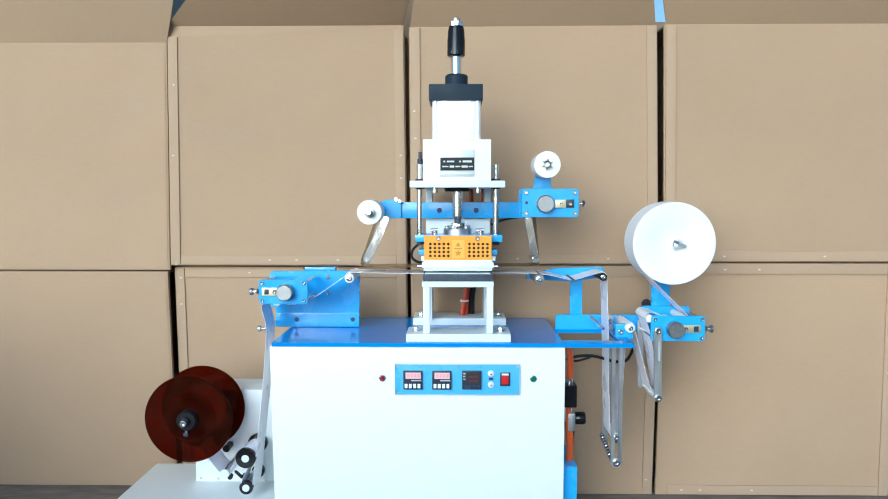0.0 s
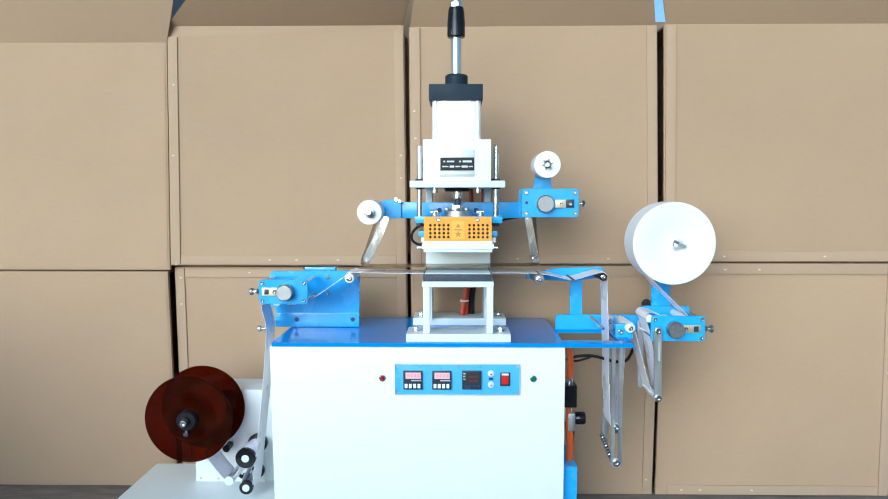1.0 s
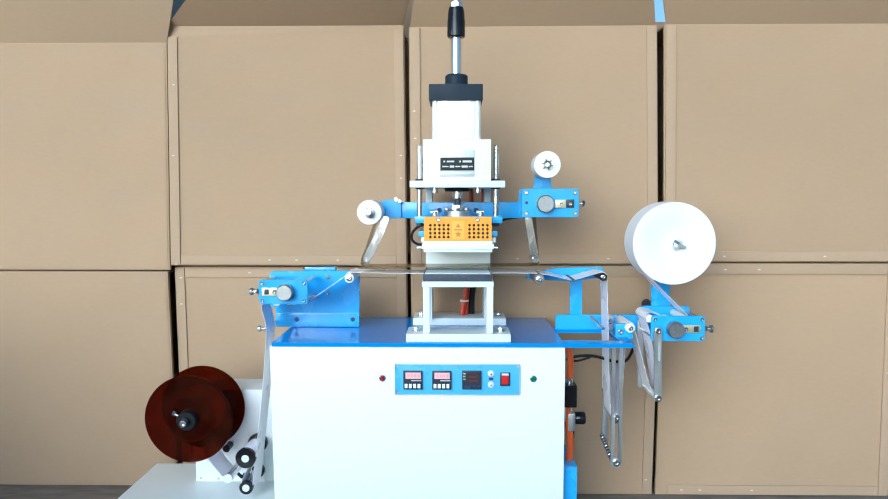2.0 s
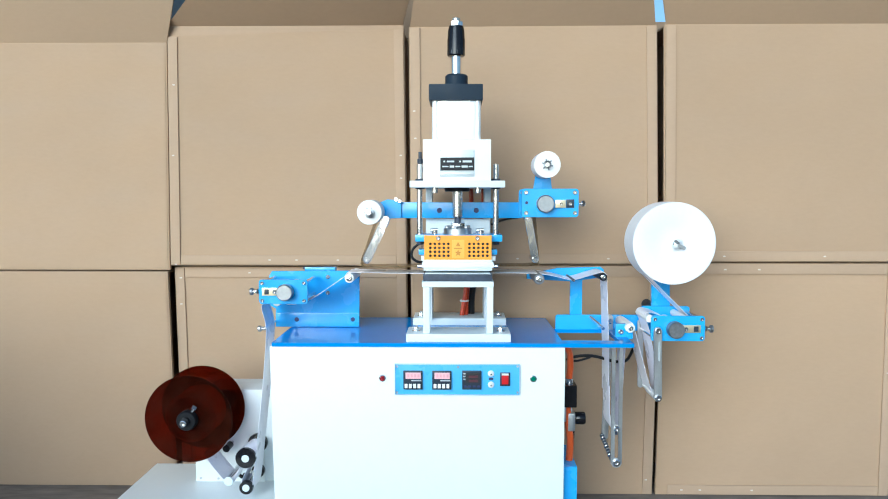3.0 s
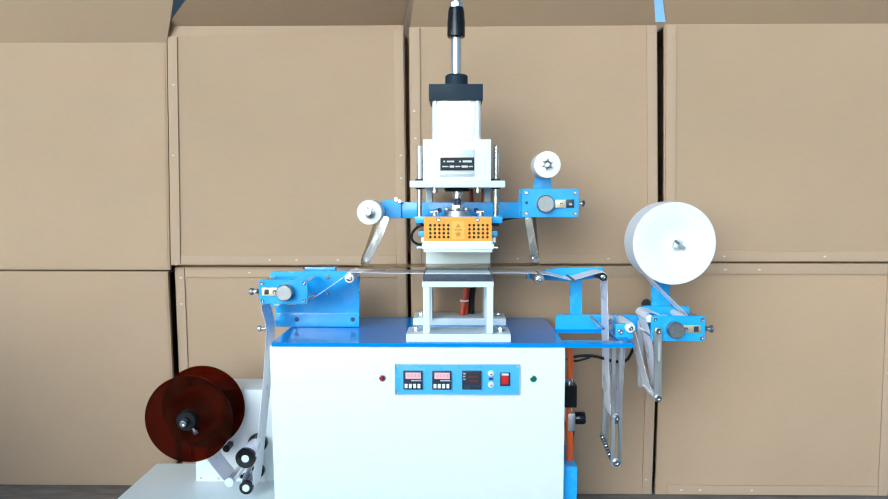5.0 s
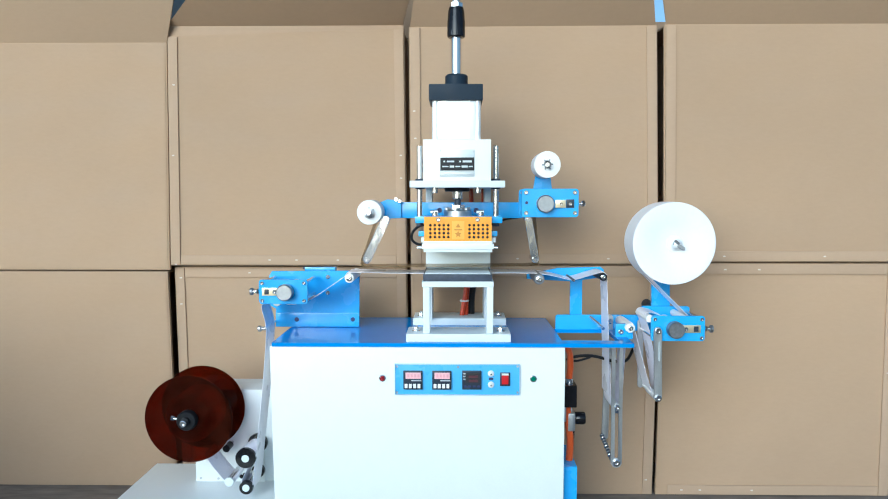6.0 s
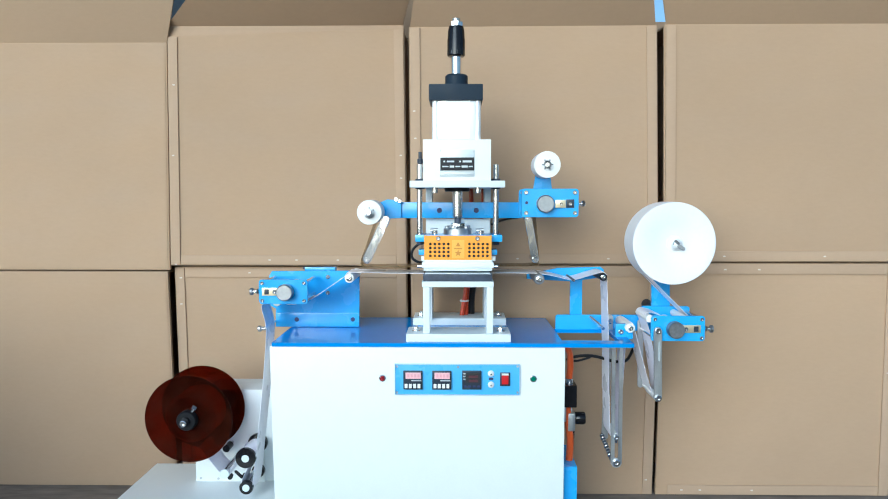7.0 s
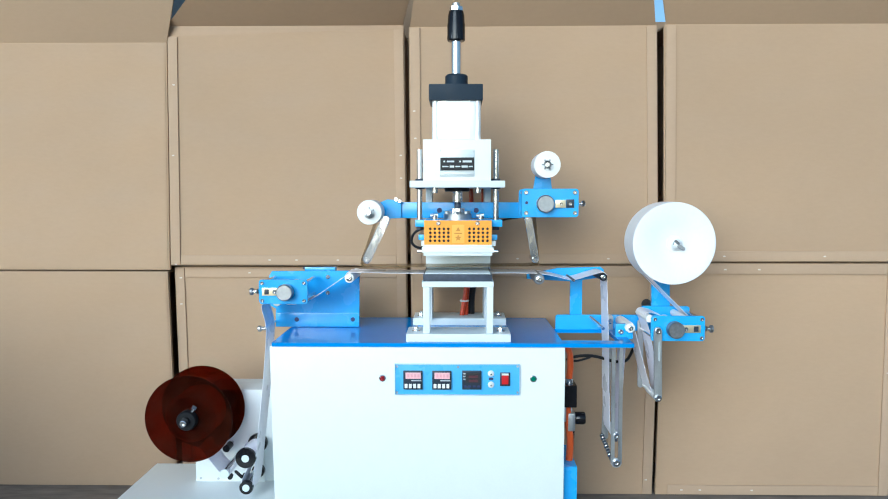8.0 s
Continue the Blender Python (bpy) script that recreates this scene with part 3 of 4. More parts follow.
def press_head():
    """All that goes up and down with the piston."""
    h = part("press_head", boxed(-0.1049, 0.1196, 0.06, 0.17, 1.0307, 1.0482, bevel=0.002), BLUE, machine, "sliding head with a blue cross plate")
    part("cover", perforated(-0.0806, 0.0908, 0.986, 1.0481, (-0.0683, 0.0311), 0.9926, 5, 4, 0.0114, 0.0101, 0.0036, 0.035, 0.038), ORANGE, h, "orange perforated guard cover")
    part("cover_side", boxed(-0.0807, -0.0778, 0.0385, 0.09, 0.9856, 1.0479, bevel=0), ORANGE, h)
    part("cover_side", boxed(0.0881, 0.091, 0.0385, 0.09, 0.9859, 1.048, bevel=0), ORANGE, h)
    part("cover_core", boxed(-0.077, 0.0874, 0.055, 0.15, 0.9872, 1.0441), DARKST, h, "dark heater core behind the cover")
    part("warning_label", boxed(-0.0099, 0.0217, 0.0335, 0.0352, 0.9905, 1.0367, bevel=0), PALEOR, h, "pale orange warning label")
    tx, tz = (0.0059, 1.0252)
    part("triangle_mark", prism(bmesh.new(), [(tx - 0.006, tz - 0.004), (tx + 0.006, tz - 0.004), (tx, tz + 0.006)], 0.0325, 0.034), MARK, h)
    sx, sz = (0.0059, 1.0036)
    star = [(sx + math.sin(i * math.pi / 5) * (0.009 if i % 2 == 0 else 0.004), sz + math.cos(i * math.pi / 5) * (0.009 if i % 2 == 0 else 0.004)) for i in range(10)]
    part("star_mark", prism(bmesh.new(), star, 0.0325, 0.034), MARK, h)
    part("caption_bar", boxed(-0.0042, 0.016, 0.0325, 0.034, 1.0137, 1.0166, bevel=0), MARK, h)
    for x, z in ((-0.0445, 1.0409), (0.0548, 1.041)):
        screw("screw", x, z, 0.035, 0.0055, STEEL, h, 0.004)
    part("heater_plate", boxed(-0.0821, 0.0924, 0.035, 0.2, 0.9774, 0.986, bevel=0.001), LIGHT, h)
    part("heater_block", boxed(-0.0862, 0.0965, 0.03, 0.205, 0.9663, 0.9793, bevel=0.0015), WHITE, h, "white insulated heater block")
    part("heater_lip", boxed(-0.0821, 0.0925, 0.034, 0.2, 0.9579, 0.9673, bevel=0.001), LIGHT, h)
    for px in (-0.092, 0.101):
        part("thumb_screw", rodded((px - 0.008, 0.06, 0.9677), (px + 0.008, 0.06, 0.9677), 0.004, 10), STEEL, h)
    for a in (boxed(-0.0963, -0.0773, 0.06, 0.12, 0.9969, 1.0101), boxed(0.0892, 0.1067, 0.06, 0.12, 0.9972, 1.0103)):
        part("side_tab", a, BLUE, h)
    for px in (-0.0827, 0.096):
        part("side_tab", boxed(px - 0.006, px + 0.006, 0.05, 0.1, 0.9818, 0.9949), LIGHT, h)
    for x in (-0.0945, 0.1042):
        part("guide_rod", rodded((x, 0.09, 1.0244), (x, 0.09, 1.2307), 0.0074), STEEL, h, "polished steel guide rod")
        part("rod_nut", hexagon(x, 0.09, 1.0214, 1.0307, 0.009), DARKST, h)
    cx = 0.0046
    zt = 1.0482
    part("clamp_ring", lathe(bmesh.new(), (cx, 0.11, zt), (0, 0, 1), [(0, 0.037), (0.014, 0.037), (0.016, 0.034)], 40), DULL, h, "steel clamp ring")
    for i in range(6):
        a = radians(60 * i + 20)
        part("socket_bolt", rodded((cx + 0.030 * math.cos(a), 0.11 + 0.030 * math.sin(a), zt + 0.012), (cx + 0.030 * math.cos(a), 0.11 + 0.030 * math.sin(a), zt + 0.022), 0.006, 12), DULL, h)
    part("spindle_nut", hexagon(cx, 0.11, zt + 0.01, 1.0777, 0.019), STEEL, h, "bright hexagonal spindle nut")
    zr = 1.0919
    part("spindle_neck", rodded((cx, 0.11, 1.0748), (cx, 0.11, zr), 0.0085), DARKST, h)
    part("spindle", lathe(bmesh.new(), (cx, 0.11, zr), (0, 0, 1), [(0, 0.011), (0.003, 0.0138), (0.02, 0.0138), (0.021, 0.0125), (0.026, 0.0125), (0.027, 0.0138), (0.15, 0.0138)], 28), STEEL, h, "polished piston spindle")
    for px in (-0.0544, 0.0649):
        part("cable_gland", rodded((px, 0.08, zt), (px, 0.08, zt + 0.012), 0.008, 12), STEEL, h)
        part("cable_gland", rodded((px - 0.012, 0.08, zt + 0.010), (px + 0.008, 0.08, zt + 0.012), 0.005, 10), DULL, h)
    # piston rod, stroke knob
    kx = 0.0003
    part("piston_rod", rodded((kx, 0.11, 1.3988), (kx, 0.11, 1.515), 0.0135, 28), STEEL, h, "polished piston rod")
    z0, z1 = 1.5092, 1.5857
    r, d = 0.0232, z1 - z0
    bm = lathe(bmesh.new(), (kx, 0.11, z0), (0, 0, 1), [(0, r * 0.9), (0.003, r), (d * 0.55, r), (d * 0.6, r * 0.96), (d * 0.85, r * 0.92), (d, r * 0.8)], 32)
    part("stroke_knob", bm, KNOBBLK, h, "black stroke adjusting knob")
    for i in range(8):
        a = radians(45 * i + 12)
        part("knob_rib", rodded((kx + r * 0.88 * math.cos(a), 0.11 + r * 0.88 * math.sin(a), z0 + 0.004), (kx + r * 0.76 * math.cos(a), 0.11 + r * 0.76 * math.sin(a), z1 - 0.012), 0.0035, 8), KNOBBLK, h)
    part("lock_nut", hexagon(kx, 0.11, z1, z1 + 0.012, 0.0172), STEEL, h, "bright lock nut")
    part("rod_end", rodded((kx, 0.11, z1 + 0.012), (kx, 0.11, z1 + 0.021), 0.0105), DULL, h)
    # cable loop
    part("cable", pipe([(-0.0656, 0.15, 1.0235), (-0.0962, 0.15, 1.0204), (-0.1161, 0.15, 1.0035), (-0.1177, 0.15, 0.982), (-0.0989, 0.14, 0.9706), (-0.0797, 0.12, 0.9755)], 0.0036), BLACK, h, "black heater cable loop")
    return h


def foil_arm():
    """Blue arm behind the head with the foil spools' brackets."""
    y0, y1 = 0.19, 0.2
    a = part("foil_arm", boxed(-0.182, 0.1815, y0, 0.214, 1.088, 1.1314, bevel=0.0015), BLUE, machine, "blue foil carrier arm")
    # dark discs on the arm paint the shade inside its holes
    for x, z in ((-0.045, 1.1089), (0.056, 1.109)):
        part("hole", rodded((x, y0 - 0.001, z), (x, y0 + 0.002, z), 0.007), INKSHADE, a, "dark disc for the shade in a bolt hole")
    part("end_bracket", prism(bmesh.new(), [(-0.2189, 1.0958), (-0.2063, 1.1314), (-0.1876, 1.1392), (-0.1488, 1.1361), (-0.149, 1.088), (-0.1941, 1.0865)], 0.182, 0.19, 0.001), BLUE, a)
    x, z = (-0.2241, 1.1062)
    part("spindle", along_y(x, z, 0.055, 0.19, 0.007), STEEL, a)
    for x, z in ((-0.1523, 1.1347), (-0.1623, 1.1393)):
        part("stud", along_y(x, z, 0.165, 0.185, 0.006, 12), STEEL, a)
    # right-hand tension unit: rear plate, front plate, stand-offs
    part("rear_plate", round_plate(0.1714, 0.3131, 0.182, 0.19, 1.0899, 1.1669), BLUE, a)
    f = part("front_plate", round_plate(0.1692, 0.3161, 0.07, 0.078, 1.0939, 1.1674), BLUE, machine, "blue tension unit front plate")
    for x, z in ((0.1807, 1.1573), (0.3056, 1.1573), (0.1811, 1.1049), (0.3063, 1.1049)):
        part("stand_off", along_y(x, z, 0.078, 0.182, 0.006, 14), STEEL, f)
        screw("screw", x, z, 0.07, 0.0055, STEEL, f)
    # no opening here: a dark disc stands for the hole's shade
    part("hole", rodded((0.1822, 0.0692, 1.1311), (0.1825, 0.072, 1.1311), 0.004, 14), INKSHADE, f)
    part("slot_block", boxed(0.256, 0.2822, 0.066, 0.071, 1.1181, 1.1384, bevel=0.0006), BRASS, f, "brass sliding block")
    part("slot_block", boxed(0.2837, 0.3041, 0.067, 0.071, 1.1181, 1.1398, bevel=0.0006), DARK, f)
    screw("screw", 0.2705, 1.1282, 0.066, 0.004, STEEL, f)
    screw("screw", 0.2938, 1.1282, 0.067, 0.0045, STEEL, f)
    x, z = (0.2288, 1.1285)
    part("tension_knob", lathe(bmesh.new(), (x, 0.07, z), (0, -1, 0), [(0, 0.019), (0.004, 0.0225), (0.022, 0.0225), (0.025, 0.020)], 32), KNURLED, f, "dull steel knurled knob")
    part("adjusting_screw", rodded((0.3168, 0.074, 1.1282), (0.3285, 0.074, 1.1282), 0.004, 10), STEEL, f)
    part("screw_head", rodded((0.3241, 0.074, 1.1282), (0.3328, 0.074, 1.1282), 0.0085, 6), STEEL, f)
    part("neck", prism(bmesh.new(), [(0.21, 1.1638), (0.2186, 1.2187), (0.2553, 1.2186), (0.262, 1.1638)], 0.182, 0.19, 0.001), BLUE, a, "blue spool neck")
    x, z = (0.2337, 1.2282)
    part("spindle", along_y(x, z, 0.06, 0.19, 0.007), STEEL, a)
    # lower guide arms
    for p, q, w in (((-0.183, 1.0867), (-0.2327, 0.9828), 0.022), ((0.1885, 1.0869), (0.2071, 0.9834), 0.019)):
        g = part("guide_arm", bar(p, q, w, 0.083, 0.087), FOIL, machine, "bright wrinkled metal guide arm")
        part("guide_roller", along_y(q[0], q[1] - 0.002, 0.078, 0.2, 0.0055, 16), STEEL, g, "thin steel guide roller")
        screw("screw", q[0] - 0.002, q[1], 0.083, 0.006, STEEL, g)
        part("pivot", along_y(p[0], p[1], 0.08, 0.19, 0.005, 12), STEEL, g)


def slotted_arm(p, q, width, slot, top, bottom, y0, y1, n=8):
    """Flat bar from p down to q, (x, z), with a long open slot; round at the lower end."""
    p, q = Vector(p), Vector(q)
    d = (p - q).normalized()
    s = Vector((d.y, -d.x))
    h = width / 2
    outer = [p - s * h, p + s * h, q + s * h]
    outer += [q + (s * math.cos(k) - d * math.sin(k)) * h for k in (math.pi * i / n for i in range(1, n))] + [q - s * h]
    e, f, r = p - d * top, q + d * bottom, slot / 2
    inner = [e - s * r, e + s * r, f + s * r]
    inner += [f + (s * math.cos(k) - d * math.sin(k)) * r for k in (math.pi * i / n for i in range(1, n))] + [f - s * r]
    bm = bmesh.new()
    rings = [[bm.verts.new((v.x, y, v.y)) for v in loop] for y in (y0, y1) for loop in (outer, inner)]
    m = len(outer)
    for i in range(m):
        j = (i + 1) % m
        for a, b in ((0, 1), (1, 3), (3, 2), (2, 0)):
            bm.faces.new((rings[a][i], rings[a][j], rings[b][j], rings[b][i]))
    return bm


def tension_unit(name, x0, x1, z0, z1, kx, kz, sign, slot, end, knob):
    """Blue front plate with four screws, knurled knob, brass slot block and adjusting screw."""
    f = part(name, round_plate(x0, x1, 0.06, 0.068, z0, z1), BLUE, machine, "blue feed unit front plate")
    for x in (x0 + 0.009, x1 - 0.009):
        for z in (z0 + 0.009, z1 - 0.009):
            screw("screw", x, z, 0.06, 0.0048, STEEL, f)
            part("stand_off", along_y(x, z, 0.068, 0.205, 0.005, 12), STEEL, f)
    part("tension_knob", lathe(bmesh.new(), (kx, 0.06, kz), (0, -1, 0), [(0, 0.018), (0.004, 0.0215), (0.024, 0.0215), (0.027, 0.019)], 32), knob, f, "knurled steel knob")
    a, b = sorted((kx + sign * 0.024, slot))
    part("slot", boxed(a, b, 0.0575, 0.061, kz - 0.010, kz + 0.010, bevel=0.0006), BRASS, f, "brass-lined adjusting slot")
    part("slot_core", boxed(slot - sign * 0.012 - 0.006, slot - sign * 0.012 + 0.006, 0.0565, 0.06, kz - 0.007, kz + 0.007, bevel=0.0006), DARK, f)
    screw("screw", kx + sign * 0.030, kz, 0.0575, 0.0055, STEEL, f)
    e = x1 if sign > 0 else x0
    part("adjusting_screw", rodded((e, 0.064, kz), (end, 0.064, kz), 0.0042, 10), STEEL, f)
    part("screw_head", rodded((end - sign * 0.008, 0.064, kz), (end, 0.064, kz), 0.010, 12), KNURL, f)
    part("screw_head", rodded((e, 0.064, kz), (e + sign * 0.006, 0.064, kz), 0.008, 6), STEEL, f)
    return f


def left_feed():
    y = 0.22
    p = part("side_plate", prism(bmesh.new(), [(-0.5255, 0.9243), (-0.5173, 0.9372), (-0.2747, 0.9392), (-0.2708, 0.9344), (-0.2721, 0.7802), (-0.5087, 0.7795), (-0.5079, 0.8312), (-0.5269, 0.8424)], y, y + 0.012, 0.001), BLUE, machine, "blue painted feed side plate")
    part("flange", boxed(-0.5058, -0.2722, 0.216, 0.2195, 0.7813, 0.8192, bevel=0.0008), BLUE, p)
    # shade of the two flange holes, painted as dark discs
    for x, z in ((-0.448, 0.8014), (-0.2897, 0.8019)):
        part("hole", rodded((x, 0.2145, z), (x, 0.218, z), 0.0063, 16), INKSHADE, p, "dark disc for the shade in a bolt hole")
    for x, z in ((-0.3594, 0.9214), (-0.3599, 0.8765)):
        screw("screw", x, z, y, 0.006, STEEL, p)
    part("rear_bar", boxed(-0.4349, -0.3466, 0.27, 0.3, 0.9306, 0.9437), BLUE, p)
    part("rear_spindle", rodded((-0.4418, 0.28, 0.941), (-0.3515, 0.28, 0.9436), 0.004, 10), DARKST, p)
    f = tension_unit("feed_plate", -0.512, -0.385, 0.8679, 0.9316, -0.4403, 0.9004, -1, -0.5032, -0.5357, KNURLED)
    for (x, z), r in (((-0.4472, 0.8994), 0.017), ((-0.4685, 0.8724), 0.012)):
        part("feed_roller", along_y(x, z, 0.07, 0.218, r), DULL, f, "steel feed roller")
    x, z = (-0.2778, 0.9346)
    part("guide_roller", along_y(x, z, 0.072, 0.22, 0.0125), PLASTIC, p, "white guide roller")
    screw("screw", x, z, 0.072, 0.008, STEEL, p, 0.003)
    x, z = (-0.5185, 0.7964)
    part("stud", lathe(bmesh.new(), (x - 0.004, 0.1, z), (1, 0, 0), [(-0.005, 0.004), (-0.003, 0.0078), (0.003, 0.0085), (0.006, 0.006), (0.007, 0.0045), (0.016, 0.0045)], 18), DULL, p)
    part("stud_bar", along_y(x + 0.008, z, 0.1, 0.22, 0.004, 10), STEEL, p)


def right_feed():
    y = 0.2
    post = part("post", boxed(0.3175, 0.3504, 0.2, 0.212, 0.8197, 0.939), BLUE, machine, "blue painted post")
    part("top_rail", prism(bmesh.new(), [(0.1959, 0.933), (0.2815, 0.9505), (0.3983, 0.9538), (0.4078, 0.946), (0.4081, 0.9256), (0.321, 0.9128), (0.196, 0.9205)], 0.193, 0.2, 0.001), BLUE, post, "blue guide rail")
    for (x, z), r, mat in (((0.2168, 0.9326), 0.0139, KNURL), ((0.3826, 0.9388), 0.0103, BLACK), ((0.3065, 0.9300), 0.0034, DARKST)):
        ro = part("guide_roller", along_y(x, z, 0.072, 0.195, r), mat, post, "roller on the guide rail")
        screw("screw", x, z, 0.072, r * 0.6, STEEL, post, 0.003)
    low = part("side_plate", prism(bmesh.new(), rounded(0.2777, 0.5427, 0.7745, 0.819, 0.008), y, y + 0.01, 0.001), BLUE, machine, "blue painted carrier plate")
    part("carrier_plate", round_plate(0.5099, 0.644, 0.187, 0.1985, 0.7506, 0.8456), BLUE, low, "blue rear plate of the feed unit")
    part("column", prism(bmesh.new(), [(0.5434, 0.8313), (0.5418, 0.9073), (0.5735, 1.0331), (0.6108, 1.0332), (0.5918, 0.9074), (0.5935, 0.8314)], 0.2, 0.212, 0.001), BLUE, low, "blue paper roll column")
    x, z = (0.5708, 1.0248)
    part("spindle", along_y(x, z, 0.076, 0.2, 0.009), STEEL, low)
    f = tension_unit("feed_plate", 0.5058, 0.6442, 0.7735, 0.8393, 0.5641, 0.8057, 1, 0.6326, 0.666, KNURL)
    for (x, z), r in (((0.5729, 0.8062), 0.017), ((0.5047, 0.8299), 0.010), ((0.5989, 0.8287), 0.009)):
        part("feed_roller", along_y(x, z, 0.072, 0.187, r), PLASTIC, f, "white feed roller")
    part("motor", along_y(0.5480, 0.8390, 0.2135, 0.28, 0.014), CAPBLK, low, "dark drive motor")
    # corner block and roller at the end of the table
    b = part("corner_block", boxed(0.4194, 0.4653, 0.085, 0.1, 0.7733, 0.8139, bevel=0.003), BLUE, machine, "blue corner block")
    screw("screw", 0.4328, 0.7929, 0.085, 0.007, STEEL, b)
    x, z = (0.4553, 0.8052)
    part("guide_roller", along_y(x, z, 0.072, 0.2, 0.0125), PLASTIC, b, "white guide roller")
    screw("screw", x, z, 0.072, 0.007, STEEL, b, 0.003)
    x, z = (0.3852, 0.803)
    part("guide_pin", rodded((x, 0.075, z), (x - 0.012, 0.2, z + 0.010), 0.0045, 12), STEEL, low)
    # short dancer
    p, q = (0.5198, 0.8022), (0.5234, 0.627)
    d = part("dancer_arm", bar(p, q, 0.0203, 0.046, 0.053), DULL, machine, "brushed steel dancer arm")
    part("dancer_slot", bar((p[0] + 0.004, p[1] - 0.03), (p[0] + 0.004, p[1] - 0.075), 0.006, 0.0455, 0.0465), PLATE, d)
    for a, r in ((p, 0.0075), (q, 0.0085)):
        screw("screw", a[0], a[1], 0.046, r, STEEL, d, 0.006)
    part("dancer_roller", along_y(q[0], q[1], 0.053, 0.2, 0.0075), PLASTIC, d)
    part("rear_dancer_arm", bar((p[0] - 0.012, p[1]), (q[0] - 0.012, q[1]), 0.016, 0.181, 0.186), DULL, d)
    # long dancer: two slotted arms, between which the loop's roller rides up and down
    p, q = (0.4240, 0.7700), (0.4257, 0.4446)
    d = part("dancer_arm", slotted_arm(p, q, 0.0290, 0.0098, 0.010, 0.016, 0.078, 0.083), DULL, machine, "long slotted steel dancer arm")
    screw("screw", q[0], q[1], 0.078, 0.0095, STEEL, d, 0.006)
    rear_p, rear_q = (0.4266, 0.8120), (0.4176, 0.4760)
    part("rear_dancer_arm", bar(rear_p, rear_q, 0.0185, 0.192, 0.197), DULL, d)
    screw("screw", 0.4266, 0.8030, 0.192, 0.0075, STEEL, d, 0.004)
    cx, cz = 0.4239, 0.5121
    car = part("loop_roller", along_y(cx, cz, 0.0865, 0.1905, 0.0085), PLASTIC, machine, "white roller that rides in the dancer's slot", origin=(cx, 0.14, cz))
    part("slide_block", boxed(cx - 0.0042, cx + 0.0042, 0.0785, 0.086, cz - 0.016, cz + 0.006, bevel=0.001), DARKST, car)
    screw("screw", cx, cz, 0.0775, 0.0072, STEEL, car, 0.005)
    part("band", ribbon([(0.4068, 0.6230), (0.4086, 0.5600), (0.4110, 0.5210), (0.4155, 0.5070), (0.4239, 0.5028), (0.4325, 0.5075), (0.4354, 0.5260), (0.4372, 0.5700), (0.4392, 0.6230)], 0.0905, 0.1815),
         TAPE, car, "bottom of the hanging tape loop")
    # threaded rod that joins the feet of the two arms
    ra, rb = Vector((0.4150, 0.0835, 0.4500)), Vector((0.4085, 0.1915, 0.4830))
    part("cross_rod", rodded(ra, rb, 0.0042, 12), DARKST, d, "threaded cross rod")
    for i in range(9):
        o = ra.lerp(rb, (i + 0.5) / 9)
        e = (rb - ra).normalized() * 0.0026
        part("thread_ring", rodded(o - e, o + e, 0.0064, 14), STEEL if i % 3 == 1 else KNURL, d)
    return car


